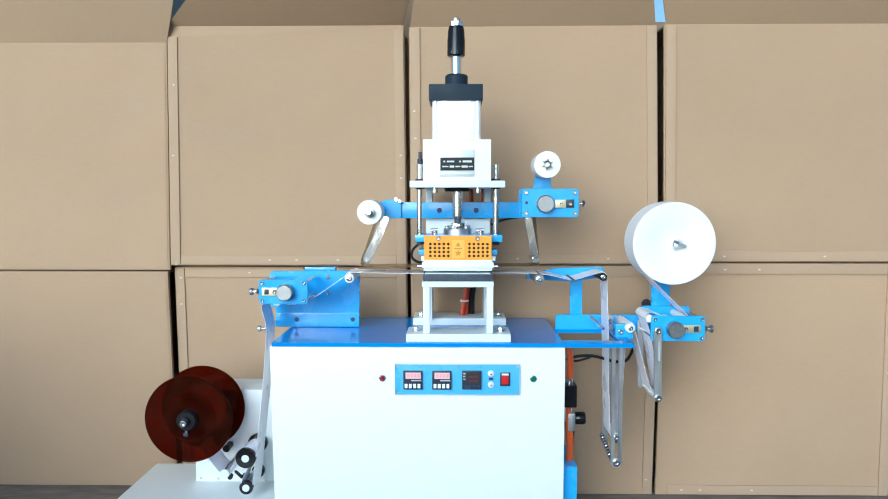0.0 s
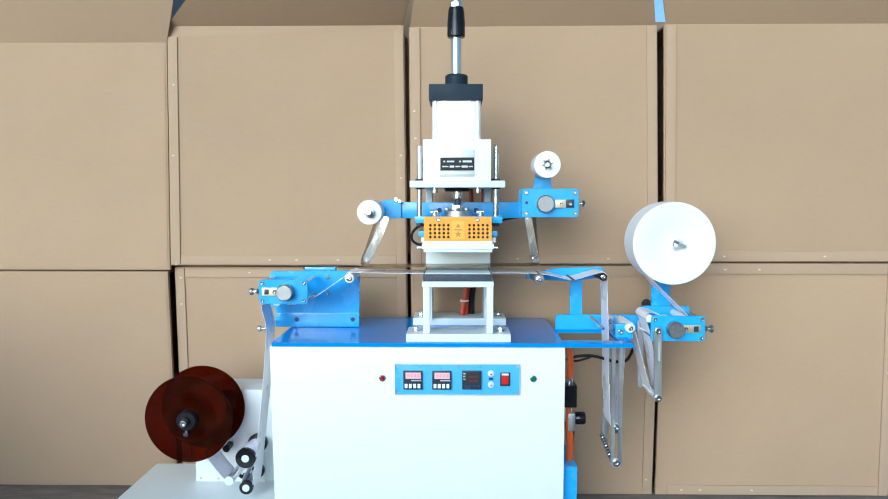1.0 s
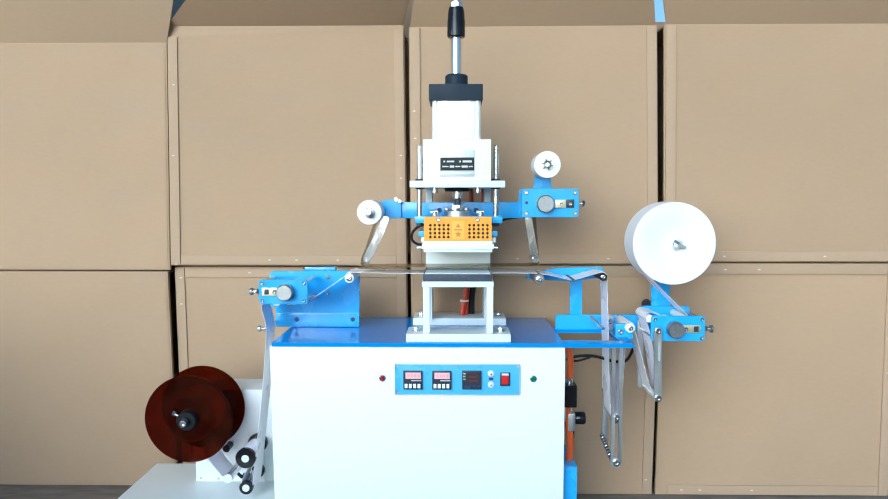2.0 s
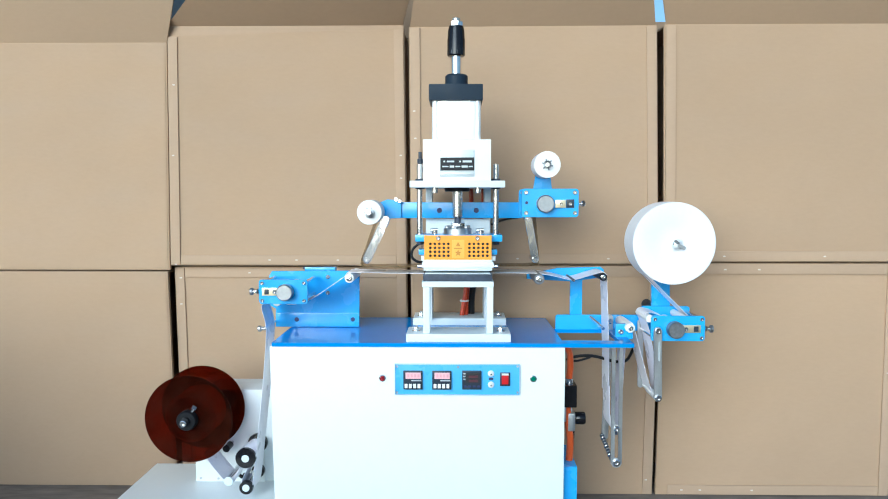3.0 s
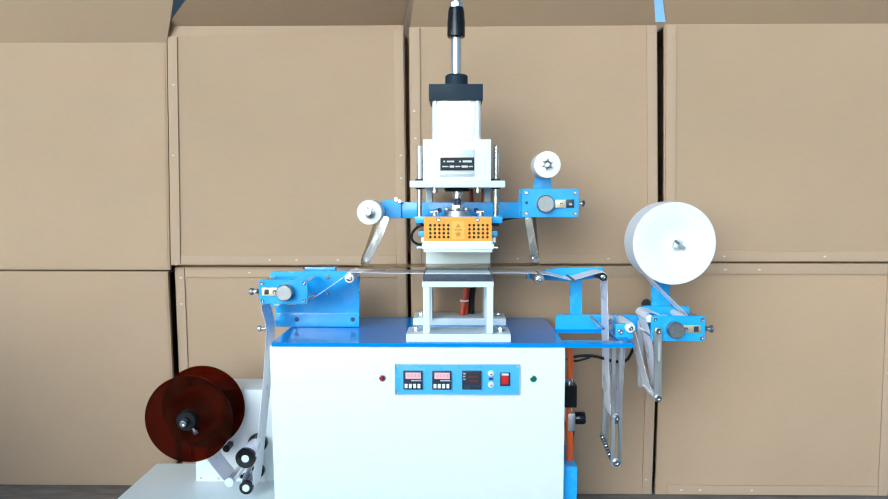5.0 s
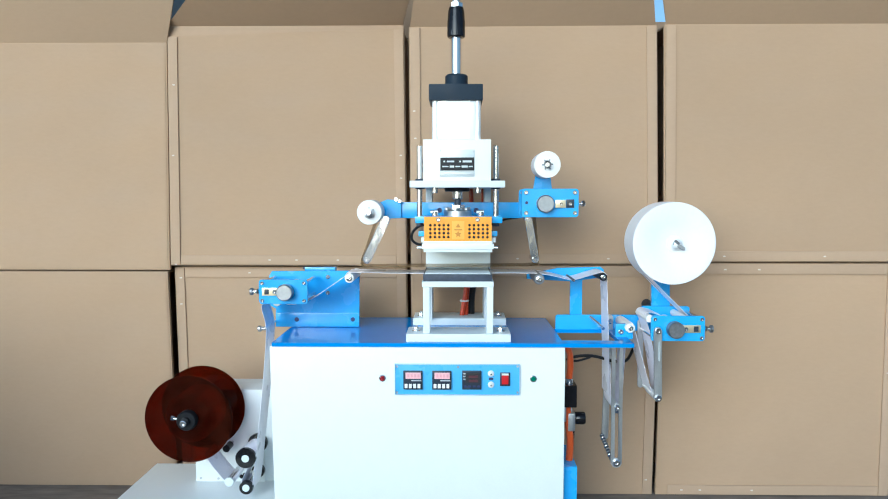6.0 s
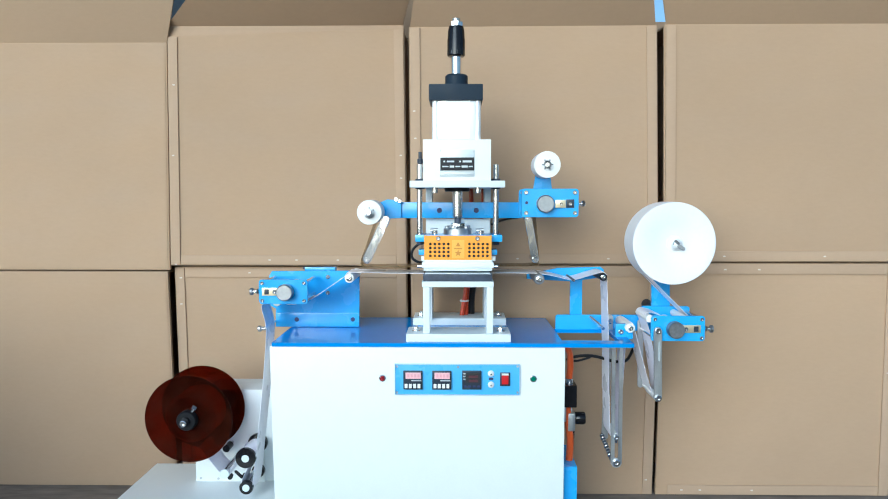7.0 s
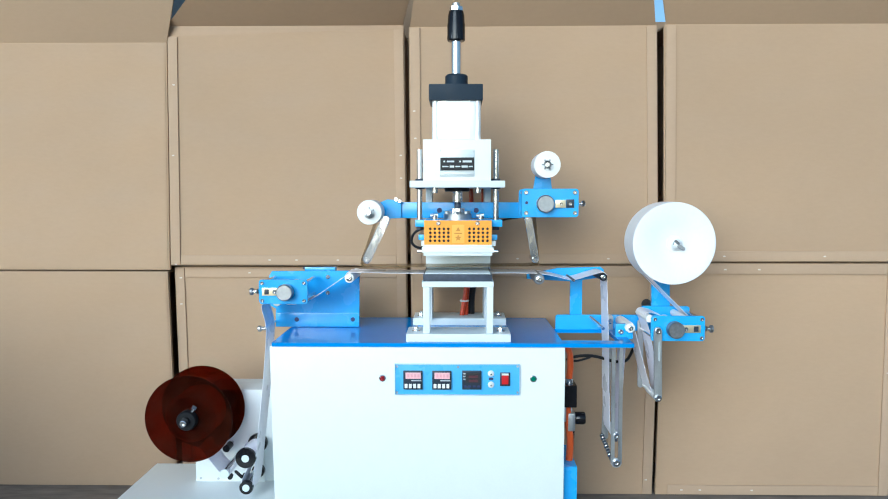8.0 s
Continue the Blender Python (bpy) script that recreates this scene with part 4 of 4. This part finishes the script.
def air_supply():
    """Hoses, valve and regulator at the cabinet's side."""
    s = part("side_box", boxed(0.2809, 0.3145, 0.03, 0.2, FLOOR, 0.4503), BLUE, machine, "blue steel side box")
    part("hose", pipe([(0.2917, 0.09, 0.7553), (0.3009, 0.09, 0.7326), (0.3028, 0.09, 0.6977), (0.3002, 0.09, 0.6673)], 0.0085), HOSE, machine, "orange air hose")
    part("hose", pipe([(0.2951, 0.08, 0.5939), (0.2987, 0.08, 0.5451), (0.3037, 0.08, 0.4992), (0.3001, 0.08, 0.4285)], 0.0095), HOSE, machine, "orange air hose")
    part("hose_fitting", rodded((0.3002, 0.09, 0.6673), (0.3004, 0.09, 0.6491), 0.010, 16), STEEL, machine)
    v = part("valve_body", boxed(0.2843, 0.3168, 0.06, 0.12, 0.5967, 0.6554, bevel=0.003), KNOBBLK, machine, "black valve body")
    part("hose_fitting", rodded((0.2989, 0.085, 0.5909), (0.299, 0.085, 0.5787), 0.009, 16), LIGHT, v)
    part("regulator", boxed(0.2956, 0.3149, 0.07, 0.11, 0.53, 0.5787, bevel=0.004), DULL, v, "grey regulator body")
    part("regulator_knob", lathe(bmesh.new(), (0.315, 0.09, 0.5604), (1, 0, 0), [(0, 0.014), (0.004, 0.0165), (0.024, 0.017), (0.028, 0.015)], 28), KNOBBLK, v, "black ribbed regulator knob")
    part("drain_cock", rodded((0.3124, 0.09, 0.5267), (0.3101, 0.09, 0.4727), 0.004, 10), BLACK, v)
    part("bracket", boxed(0.2788, 0.2907, 0.07, 0.1, 0.5558, 0.624), DULL, v)
    part("cable", pipe([(0.3012, 0.15, 0.7024), (0.3318, 0.15, 0.7135), (0.3779, 0.15, 0.7136), (0.4341, 0.16, 0.6975), (0.4687, 0.17, 0.6985), (0.4946, 0.19, 0.7323)], 0.0042), BLACK, machine, "black cable")
    part("cable", pipe([(0.3012, 0.15, 0.7055), (0.3273, 0.14, 0.7032), (0.3657, 0.15, 0.7105)], 0.003), BLACK, machine)
    # hoses behind the press
    part("hose", pipe([(0.0408, 0.3, 1.194), (0.0442, 0.3, 1.1255), (0.0348, 0.31, 1.0101), (0.0318, 0.31, 0.8938), (0.017, 0.31, 0.7934)], 0.0068), REDHOSE, machine, "red air hose behind the press")
    part("hose", pipe([(0.0766, 0.3, 1.1939), (0.0785, 0.3, 1.1255), (0.0662, 0.31, 0.9936), (0.0353, 0.32, 0.8759), (0.0305, 0.32, 0.7918)], 0.006), REDHOSE, machine, "red air hose behind the press")
    part("cable", pipe([(0.0587, 0.33, 0.9251), (0.0474, 0.34, 0.8564), (0.0459, 0.34, 0.7851)], 0.010), BLACK, machine)
    part("cable", pipe([(0.0985, 0.2, 1.0705), (0.1347, 0.23, 1.0821), (0.1759, 0.25, 1.0878)], 0.003), BLACK, machine)
    part("cable_tie", rodded((0.0253, 0.315, 0.8397), (0.0253, 0.315, 0.8440), 0.0135, 14), LIGHT, machine)
    x = -0.0957
    part("air_fitting", lathe(bmesh.new(), (x, 0.15, 1.1909), (0, 0, 1), [(0, 0.006), (0.02, 0.006), (0.021, 0.009), (0.034, 0.009), (0.035, 0.006), (0.044, 0.006), (0.045, 0.008), (0.056, 0.008), (0.057, 0.005), (0.075, 0.005)], 14), DARKST, machine, "dark air fitting")


cabinet()
table()
control_panel()
press_base()
press_top()
head = press_head()
foil_arm()
left_feed()
loop_roller = right_feed()
air_supply()


# ---- rolls ----
def spool(name, x, z, r, y0, y1, label, mat):
    s = thing(name, (x, (y0 + y1) / 2, z), label, "roll", "foil rolls")
    part("flange_disc", lathe(bmesh.new(), (x, y0, z), (0, 1, 0), [(0, r * 0.97), (0.0015, r), (0.010, r), (0.0105, r * 0.92)], 40), PLASTIC, s, "white plastic flange")
    part("winding", along_y(x, z, y0 + 0.0105, y1, r * 0.99, 40), mat, s)
    part("hub", lathe(bmesh.new(), (x, y0 + 0.001, z), (0, -1, 0), [(0, r * 0.48), (0.003, r * 0.47), (0.003, r * 0.3), (0.001, r * 0.28)], 24), PLASTIC, s, "white hub ring")
    # six dark bars laid on the hub paint the shade of its slots
    for i in range(6):
        a = radians(60 * i + 25)
        u, v = math.cos(a), math.sin(a)
        part("hub_slot_shade", bar((x + r * 0.27 * u, z + r * 0.27 * v), (x + r * 0.38 * u, z + r * 0.38 * v), r * 0.11, y0 - 0.0035, y0 - 0.001), KNURL, s, "dark bar for the shade in a hub slot")
    part("core_nut", lathe(bmesh.new(), (x, y0 - 0.001, z), (0, -1, 0), [(0, r * 0.2), (0.006, r * 0.18), (0.007, r * 0.1)], 12), STEEL, s)
    return s


def hand_nut(s, x, z, y):
    """Turned clamp nut on the spool's axle."""
    part("clamp_nut", lathe(bmesh.new(), (x + 0.003, y, z - 0.002), (0, -1, 0), [(0, 0.0125), (0.008, 0.0125), (0.009, 0.008), (0.020, 0.0075), (0.022, 0.005)], 20), DULL, s, "turned steel clamp nut")


foil_take_up = spool("foil_roll", -0.2258, 1.1058, 0.0325, 0.085, 0.175, "white foil take-up spool on the arm", PAPER)
hand_nut(foil_take_up, -0.2258, 1.1058, 0.083)
foil_supply = spool("foil_roll", 0.2363, 1.2296, 0.0347, 0.085, 0.175, "white flanged supply spool on the tension unit", PAPER)


def paper_roll():
    x, z = (0.5694, 1.025)
    r = 0.108
    p = thing("paper_roll", (x, 0.14, z), "full white label paper roll on a steel spindle", "paper roll")
    part("roll", lathe(bmesh.new(), (x, 0.09, z), (0, 1, 0), [(0, r * 0.1), (0, r * 0.55), (-0.0006, r * 0.56), (-0.0006, r * 0.985), (0.001, r), (0.099, r), (0.1, r * 0.985)], 72), PAPER, p)
    part("core", lathe(bmesh.new(), (x, 0.0885, z), (0, 1, 0), [(0, r * 0.2), (0.002, r * 0.21), (0.004, r * 0.21)], 32), PLASTIC, p)
    part("clamp_disc", lathe(bmesh.new(), (x + 0.003, 0.088, z), (0, -1, 0), [(0, 0.0175), (0.003, 0.0175), (0.004, 0.0135), (0.009, 0.012), (0.013, 0.008), (0.015, 0.003)], 24), ALU, p, "bright clamp collar")
    part("wing", bar((x + 0.008, z - 0.003), (x + 0.022, z - 0.006), 0.009, 0.073, 0.078), DULL, p, "steel wing screw")
    part("wing", bar((x - 0.004, z + 0.006), (x + 0.004, z + 0.003), 0.007, 0.0705, 0.0745), KNURL, p)
    return p


roll = paper_roll()

# ---- tape and foil bands ----
tape = thing("label_tape", (0.0002, 0.135, 0.9406), "pale lilac label tape threaded through the machine", "tape")
T0, T1 = 0.09, 0.182
part("band", ribbon([(0.4953, 0.9492), (0.5503, 0.8942), (0.6046, 0.8405), (0.6153, 0.827), (0.6052, 0.8165)], T0, T1), TAPE, tape, "band from the paper roll")
part("band", ribbon([(0.5457, 0.8313), (0.5248, 0.8403), (0.5041, 0.8432), (0.4969, 0.8312), (0.5095, 0.7937), (0.526, 0.7107), (0.5397, 0.6287), (0.5401, 0.6105),
                     (0.5282, 0.6089), (0.5124, 0.6499), (0.4884, 0.7333), (0.4724, 0.7936), (0.4646, 0.8146), (0.4542, 0.8161), (0.4480, 0.8010), (0.4472, 0.7528), (0.4440, 0.6850), (0.4404, 0.6192)], T0, T1), TAPE, tape, "hanging loop of the band")
part("band", ribbon([(0.4055, 0.6192), (0.4045, 0.6800), (0.4034, 0.7526), (0.3962, 0.9208), (0.3928, 0.9446), (0.381, 0.949), (0.3486, 0.94), (0.3073, 0.9295), (0.2673, 0.9369), (0.2154, 0.9458), (0.1413, 0.9471)], T0, T1), TAPE, tape, "band over the guide rail")
part("band", ribbon([(0.1413, 0.9471), (0.0953, 0.9466), (0.0047, 0.946), (-0.086, 0.9456), (-0.1709, 0.9459), (-0.2723, 0.9479), (-0.2873, 0.9449), (-0.2964, 0.9344), (-0.3355, 0.9073), (-0.3839, 0.8756), (-0.4336, 0.862), (-0.4605, 0.8679)], T0, T1), TAPE, tape, "band across the press")
part("band", ribbon([(-0.4799, 0.8769), (-0.5071, 0.8663), (-0.5134, 0.8512), (-0.505, 0.8164), (-0.5026, 0.7831), (-0.5085, 0.7069), (-0.5195, 0.5995), (-0.5357, 0.4602), (-0.5465, 0.3743), (-0.5531, 0.3507),
                     (-0.5655, 0.3462), (-0.5790, 0.3560), (-0.5750, 0.3850), (-0.5560, 0.4250), (-0.5425, 0.4470), (-0.5510, 0.4645), (-0.5680, 0.4675), (-0.5835, 0.4570)], T0, T1), TAPE, tape, "band to the rewinding reel")
foil = thing("stamping_foil", (0.0002, 0.13, 0.964), "thin gold foil stretched under the press head", "foil")
part("band", ribbon([(-0.2120, 1.0850), (-0.2330, 1.0241), (-0.2500, 0.9734), (-0.2334, 0.963), (-0.1559, 0.9631), (-0.0072, 0.9633)], T0, 0.175, 0.0006), GOLD, foil)
part("band", ribbon([(-0.0072, 0.9633), (0.1411, 0.965), (0.2020, 0.9666), (0.2170, 0.9771), (0.2130, 1.0394), (0.2080, 1.0956)], T0, 0.175, 0.0006), GOLD, foil)


# ---- rewinder on its stand ----
STAND = 0.3299


def white_stand():
    x0, x1 = -0.9168, -0.4747 - 0.006
    s = thing("white_stand", ((x0 + x1) / 2, 0.1, FLOOR), "low white painted stand beside the machine", "stand")
    part("top", boxed(x0, x1, -0.22, 0.36, STAND - 0.02, STAND, bevel=0.002), WHITE, s)
    part("body", boxed(x0 + 0.02, x1 - 0.02, -0.2, 0.34, FLOOR, STAND - 0.02, bevel=0.002), WHITE, s)


def rewinder():
    w = thing("label_rewinder", (-0.6421, 0.27, STAND), "white label rewinder with a red-brown reel", "rewinder")
    x0, x1 = -0.746, -0.5481
    zt = 0.5984
    part("front_panel", boxed(x0, x1, 0.22, 0.226, STAND, zt, bevel=0.001), WHITE, w)
    part("housing", boxed(x0 + 0.03, x1 + 0.03, 0.2265, 0.35, STAND, zt - 0.001, bevel=0.002), LIGHT, w, "pale grey motor housing")
    for x, z in ((-0.7319, 0.3394), (-0.6812, 0.3381), (-0.638, 0.4465)):
        screw("screw", x, z, 0.22, 0.0035, DULL, w, 0.002)
    # black bars on the panel stand for the shade in its slots
    part("slot_shade", bar((-0.63, 0.3584), (-0.614, 0.3435), 0.010, 0.2185, 0.2205), KNOBBLK, w)
    part("slot_shade", bar((-0.6057, 0.3503), (-0.6075, 0.3436), 0.011, 0.2185, 0.2205), KNOBBLK, w)
    part("slot_shade", bar((-0.6449, 0.3483), (-0.6484, 0.3416), 0.014, 0.2185, 0.2205), KNOBBLK, w)
    part("stop_button", along_y(-0.6452, 0.4389, 0.18, 0.22, 0.010), KNOBBLK, w)
    for (x, z), r, ring in (((-0.5636, 0.4463), 0.0273, 0.42), ((-0.5637, 0.3652), 0.0184, 0.6)):
        ro = part("guide_roller", along_y(x, z, 0.097, 0.205, r * 0.75), STEEL, w, "steel roller with black rings")
        part("end_ring", lathe(bmesh.new(), (x, 0.097, z), (0, -1, 0), [(0, r), (0.010, r), (0.012, r * 0.93), (0.012, r * 0.5)], 32), KNOBBLK, ro, "black end ring")
        part("end_ring", lathe(bmesh.new(), (x, 0.219, z), (0, -1, 0), [(0, r), (0.012, r), (0.014, r * 0.93), (0.014, r * 0.5)], 32), KNOBBLK, ro)
        part("shaft_end", lathe(bmesh.new(), (x, 0.09, z), (0, -1, 0), [(0, r * ring), (0.004, r * ring), (0.006, r * ring * 0.8)], 24), LIGHT, ro, "pale shaft end")
    # dancer roller that hangs in a loop of the tape
    x, z = (-0.6194, 0.4054)
    danc = part("tension_roller", along_y(x, z, 0.085, 0.205, 0.0105), STEEL, w, "polished tension roller", origin=(x, 0.15, z))
    part("end_disc", lathe(bmesh.new(), (x, 0.0845, z), (0, -1, 0), [(0, 0.0125), (0.003, 0.0125), (0.004, 0.0115)], 24), LIGHT, danc, "white end disc")
    part("band", ribbon([(-0.5850, 0.4600), (-0.5930, 0.4350), (x + 0.0125, z + 0.006), (x + 0.0085, z - 0.0085), (x, z - 0.0115), (x - 0.0085, z - 0.0075),
                         (x - 0.026, z + 0.012), (x - 0.045, z + 0.036), (x - 0.070, z + 0.072)], 0.0925, 0.180), TAPE, danc, "tape loop round the tension roller")
    # reel: core with two discs, hub and pin, turns as one
    x, z = (-0.7135, 0.5538)
    r = 0.118
    reel = part("reel", along_y(x, z, 0.0895, 0.198, 0.068, 48), TAPE, w, "reel core wound with pale tape", origin=(x, 0.14, z))
    part("disc", lathe(bmesh.new(), (x, 0.084, z), (0, 1, 0), [(0, r * 0.995), (0.001, r), (0.003, r), (0.004, r * 0.995)], 72), ACRYLIC, reel, "dark red-brown clear plastic disc")
    part("disc", lathe(bmesh.new(), (x, 0.199, z), (0, 1, 0), [(0, r * 0.995), (0.001, r), (0.003, r), (0.004, r * 0.995)], 72), ACRYLIC, reel, "dark red-brown clear plastic disc")
    part("hub", lathe(bmesh.new(), (x, 0.084, z), (0, -1, 0), [(0, 0.0265), (0.016, 0.0265), (0.02, 0.024), (0.02, 0.012), (0.03, 0.0115), (0.031, 0.009)], 32), BLACK, reel, "dark grey locking hub")
    part("shaft_end", lathe(bmesh.new(), (x, 0.054, z), (0, -1, 0), [(0, 0.0085), (0.012, 0.0085), (0.013, 0.007), (0.013, 0.004), (0.008, 0.0035)], 20), STEEL, reel, "bright shaft end")
    part("locking_pin", rodded((x, 0.074, z + 0.022), (x, 0.074, z + 0.036), 0.0035, 12), STEEL, reel, "bright locking pin")
    part("pin_wing", boxed(x - 0.006, x + 0.006, 0.073, 0.076, z + 0.034, z + 0.044, bevel=0.001), DARKST, reel)
    part("axle", along_y(x, z, 0.203, 0.22, 0.012), STEEL, w)
    return reel, danc


white_stand()
reel, tension_roller = rewinder()


# ---- movement ----

def motions():
    # stroke of the press head, in units of its lift
    lift = [(0.0, 0), (0.1, 0), (0.2, 1), (0.3, 12), (0.4, 21), (0.5, 26.2), (0.6, 30), (0.7, 31.8), (0.8, 32.2), (2.6, 32.2), (2.7, 27),
            (2.8, 18), (2.9, 9), (3.0, 0.3), (3.1, 0), (3.9, 0), (4.0, 7.6), (4.1, 17), (4.2, 24), (4.3, 29), (4.4, 31.6), (4.5, 32.2), (6.3, 32.2), (6.4, 32), (6.5, 26), (6.6, 14.5),
            (6.7, 4), (6.8, 0), (7.7, 0), (7.8, 11), (7.9, 19), (8.0, 26)]
    base = head.location.copy()
    walk(head, [(t, pose(base.x, base.y, base.z + u * 0.00149)) for t, u in lift])
    # the reel turns clockwise as the tape is wound up
    turn = [(0.0, 187), (1.0, 187), (1.1, 225), (1.2, 275), (1.3, 290), (1.5, 298), (2.2, 298), (2.4, 345), (2.6, 386), (2.8, 390), (4.2, 390), (4.3, 394), (4.4, 422), (4.5, 450),
            (4.6, 486), (4.7, 500), (4.9, 506), (5.2, 508), (5.4, 570), (5.6, 632), (5.8, 638), (6.1, 640), (6.2, 685), (6.3, 710), (6.4, 735), (6.5, 742), (6.6, 748), (6.8, 750), (8.0, 750)]
    # the loop's roller rises as the press draws tape, and sinks as the feed gives it
    ride = [(0.0, 0), (0.4, 1), (0.6, 4.5), (0.8, 10), (1.0, 18.5), (1.2, 25.5), (1.5, 32.5), (1.9, 36), (2.8, 36), (2.9, 27), (3.0, 15.5), (3.2, 4), (3.4, 0), (4.2, 0), (4.3, 2), (4.5, 10.5), (4.7, 20),
            (5.1, 40), (5.6, 53), (5.8, 54), (6.2, 54), (6.4, 50), (6.5, 43), (6.7, 20), (6.9, 2), (7.0, 0), (7.8, 0), (8.0, 3)]
    base_l = loop_roller.location.copy()
    walk(loop_roller, [(t, pose(base_l.x + u * 0.00002, base_l.y, base_l.z + u * 0.00149)) for t, u in ride])
    # the rewinder's tension roller sinks into the slack and is drawn up again
    sink = [(0.0, 0, 0), (0.4, 1, 1), (0.6, 2, 3), (0.8, 5, 7), (1.0, 8, 13), (1.1, 8, 12), (1.3, 6, 9), (1.5, 5, 8), (2.2, 6, 10), (2.8, 7, 14), (4.2, 7, 14), (4.4, 9, 20), (4.6, 9, 19), (5.0, 8, 16), (5.8, 8, 15),
            (6.1, 8, 15), (6.2, 9, 13), (6.3, 7, 8), (6.4, 0, 0), (8.0, 0, 0)]
    base_t = tension_roller.location.copy()
    walk(tension_roller, [(t, pose(base_t.x + u * 0.00148, base_t.y, base_t.z - v * 0.00148)) for t, u, v in sink])
    base_r = reel.location.copy()
    walk(reel, [(t, pose(base_r.x, base_r.y, base_r.z, 0, a, 0)) for t, a in turn])
    for ob, rows in ((roll, [(0.0, 0), (0.6, 0), (1.5, 4), (2.8, 12), (4.2, 12), (5.8, 16), (6.4, 18), (8.0, 18)]),
                     (foil_supply, [(0.0, 0), (0.5, 0), (1.5, 30), (2.6, 40), (4.3, 40), (5.6, 80), (8.0, 85)]),
                     (foil_take_up, [(0.0, 0), (0.5, 0), (1.5, 20), (2.6, 25), (4.3, 25), (5.6, 50), (8.0, 55)])):
        o = ob.location.copy()
        walk(ob, [(t, pose(o.x, o.y, o.z, 0, a, 0)) for t, a in rows])


motions()
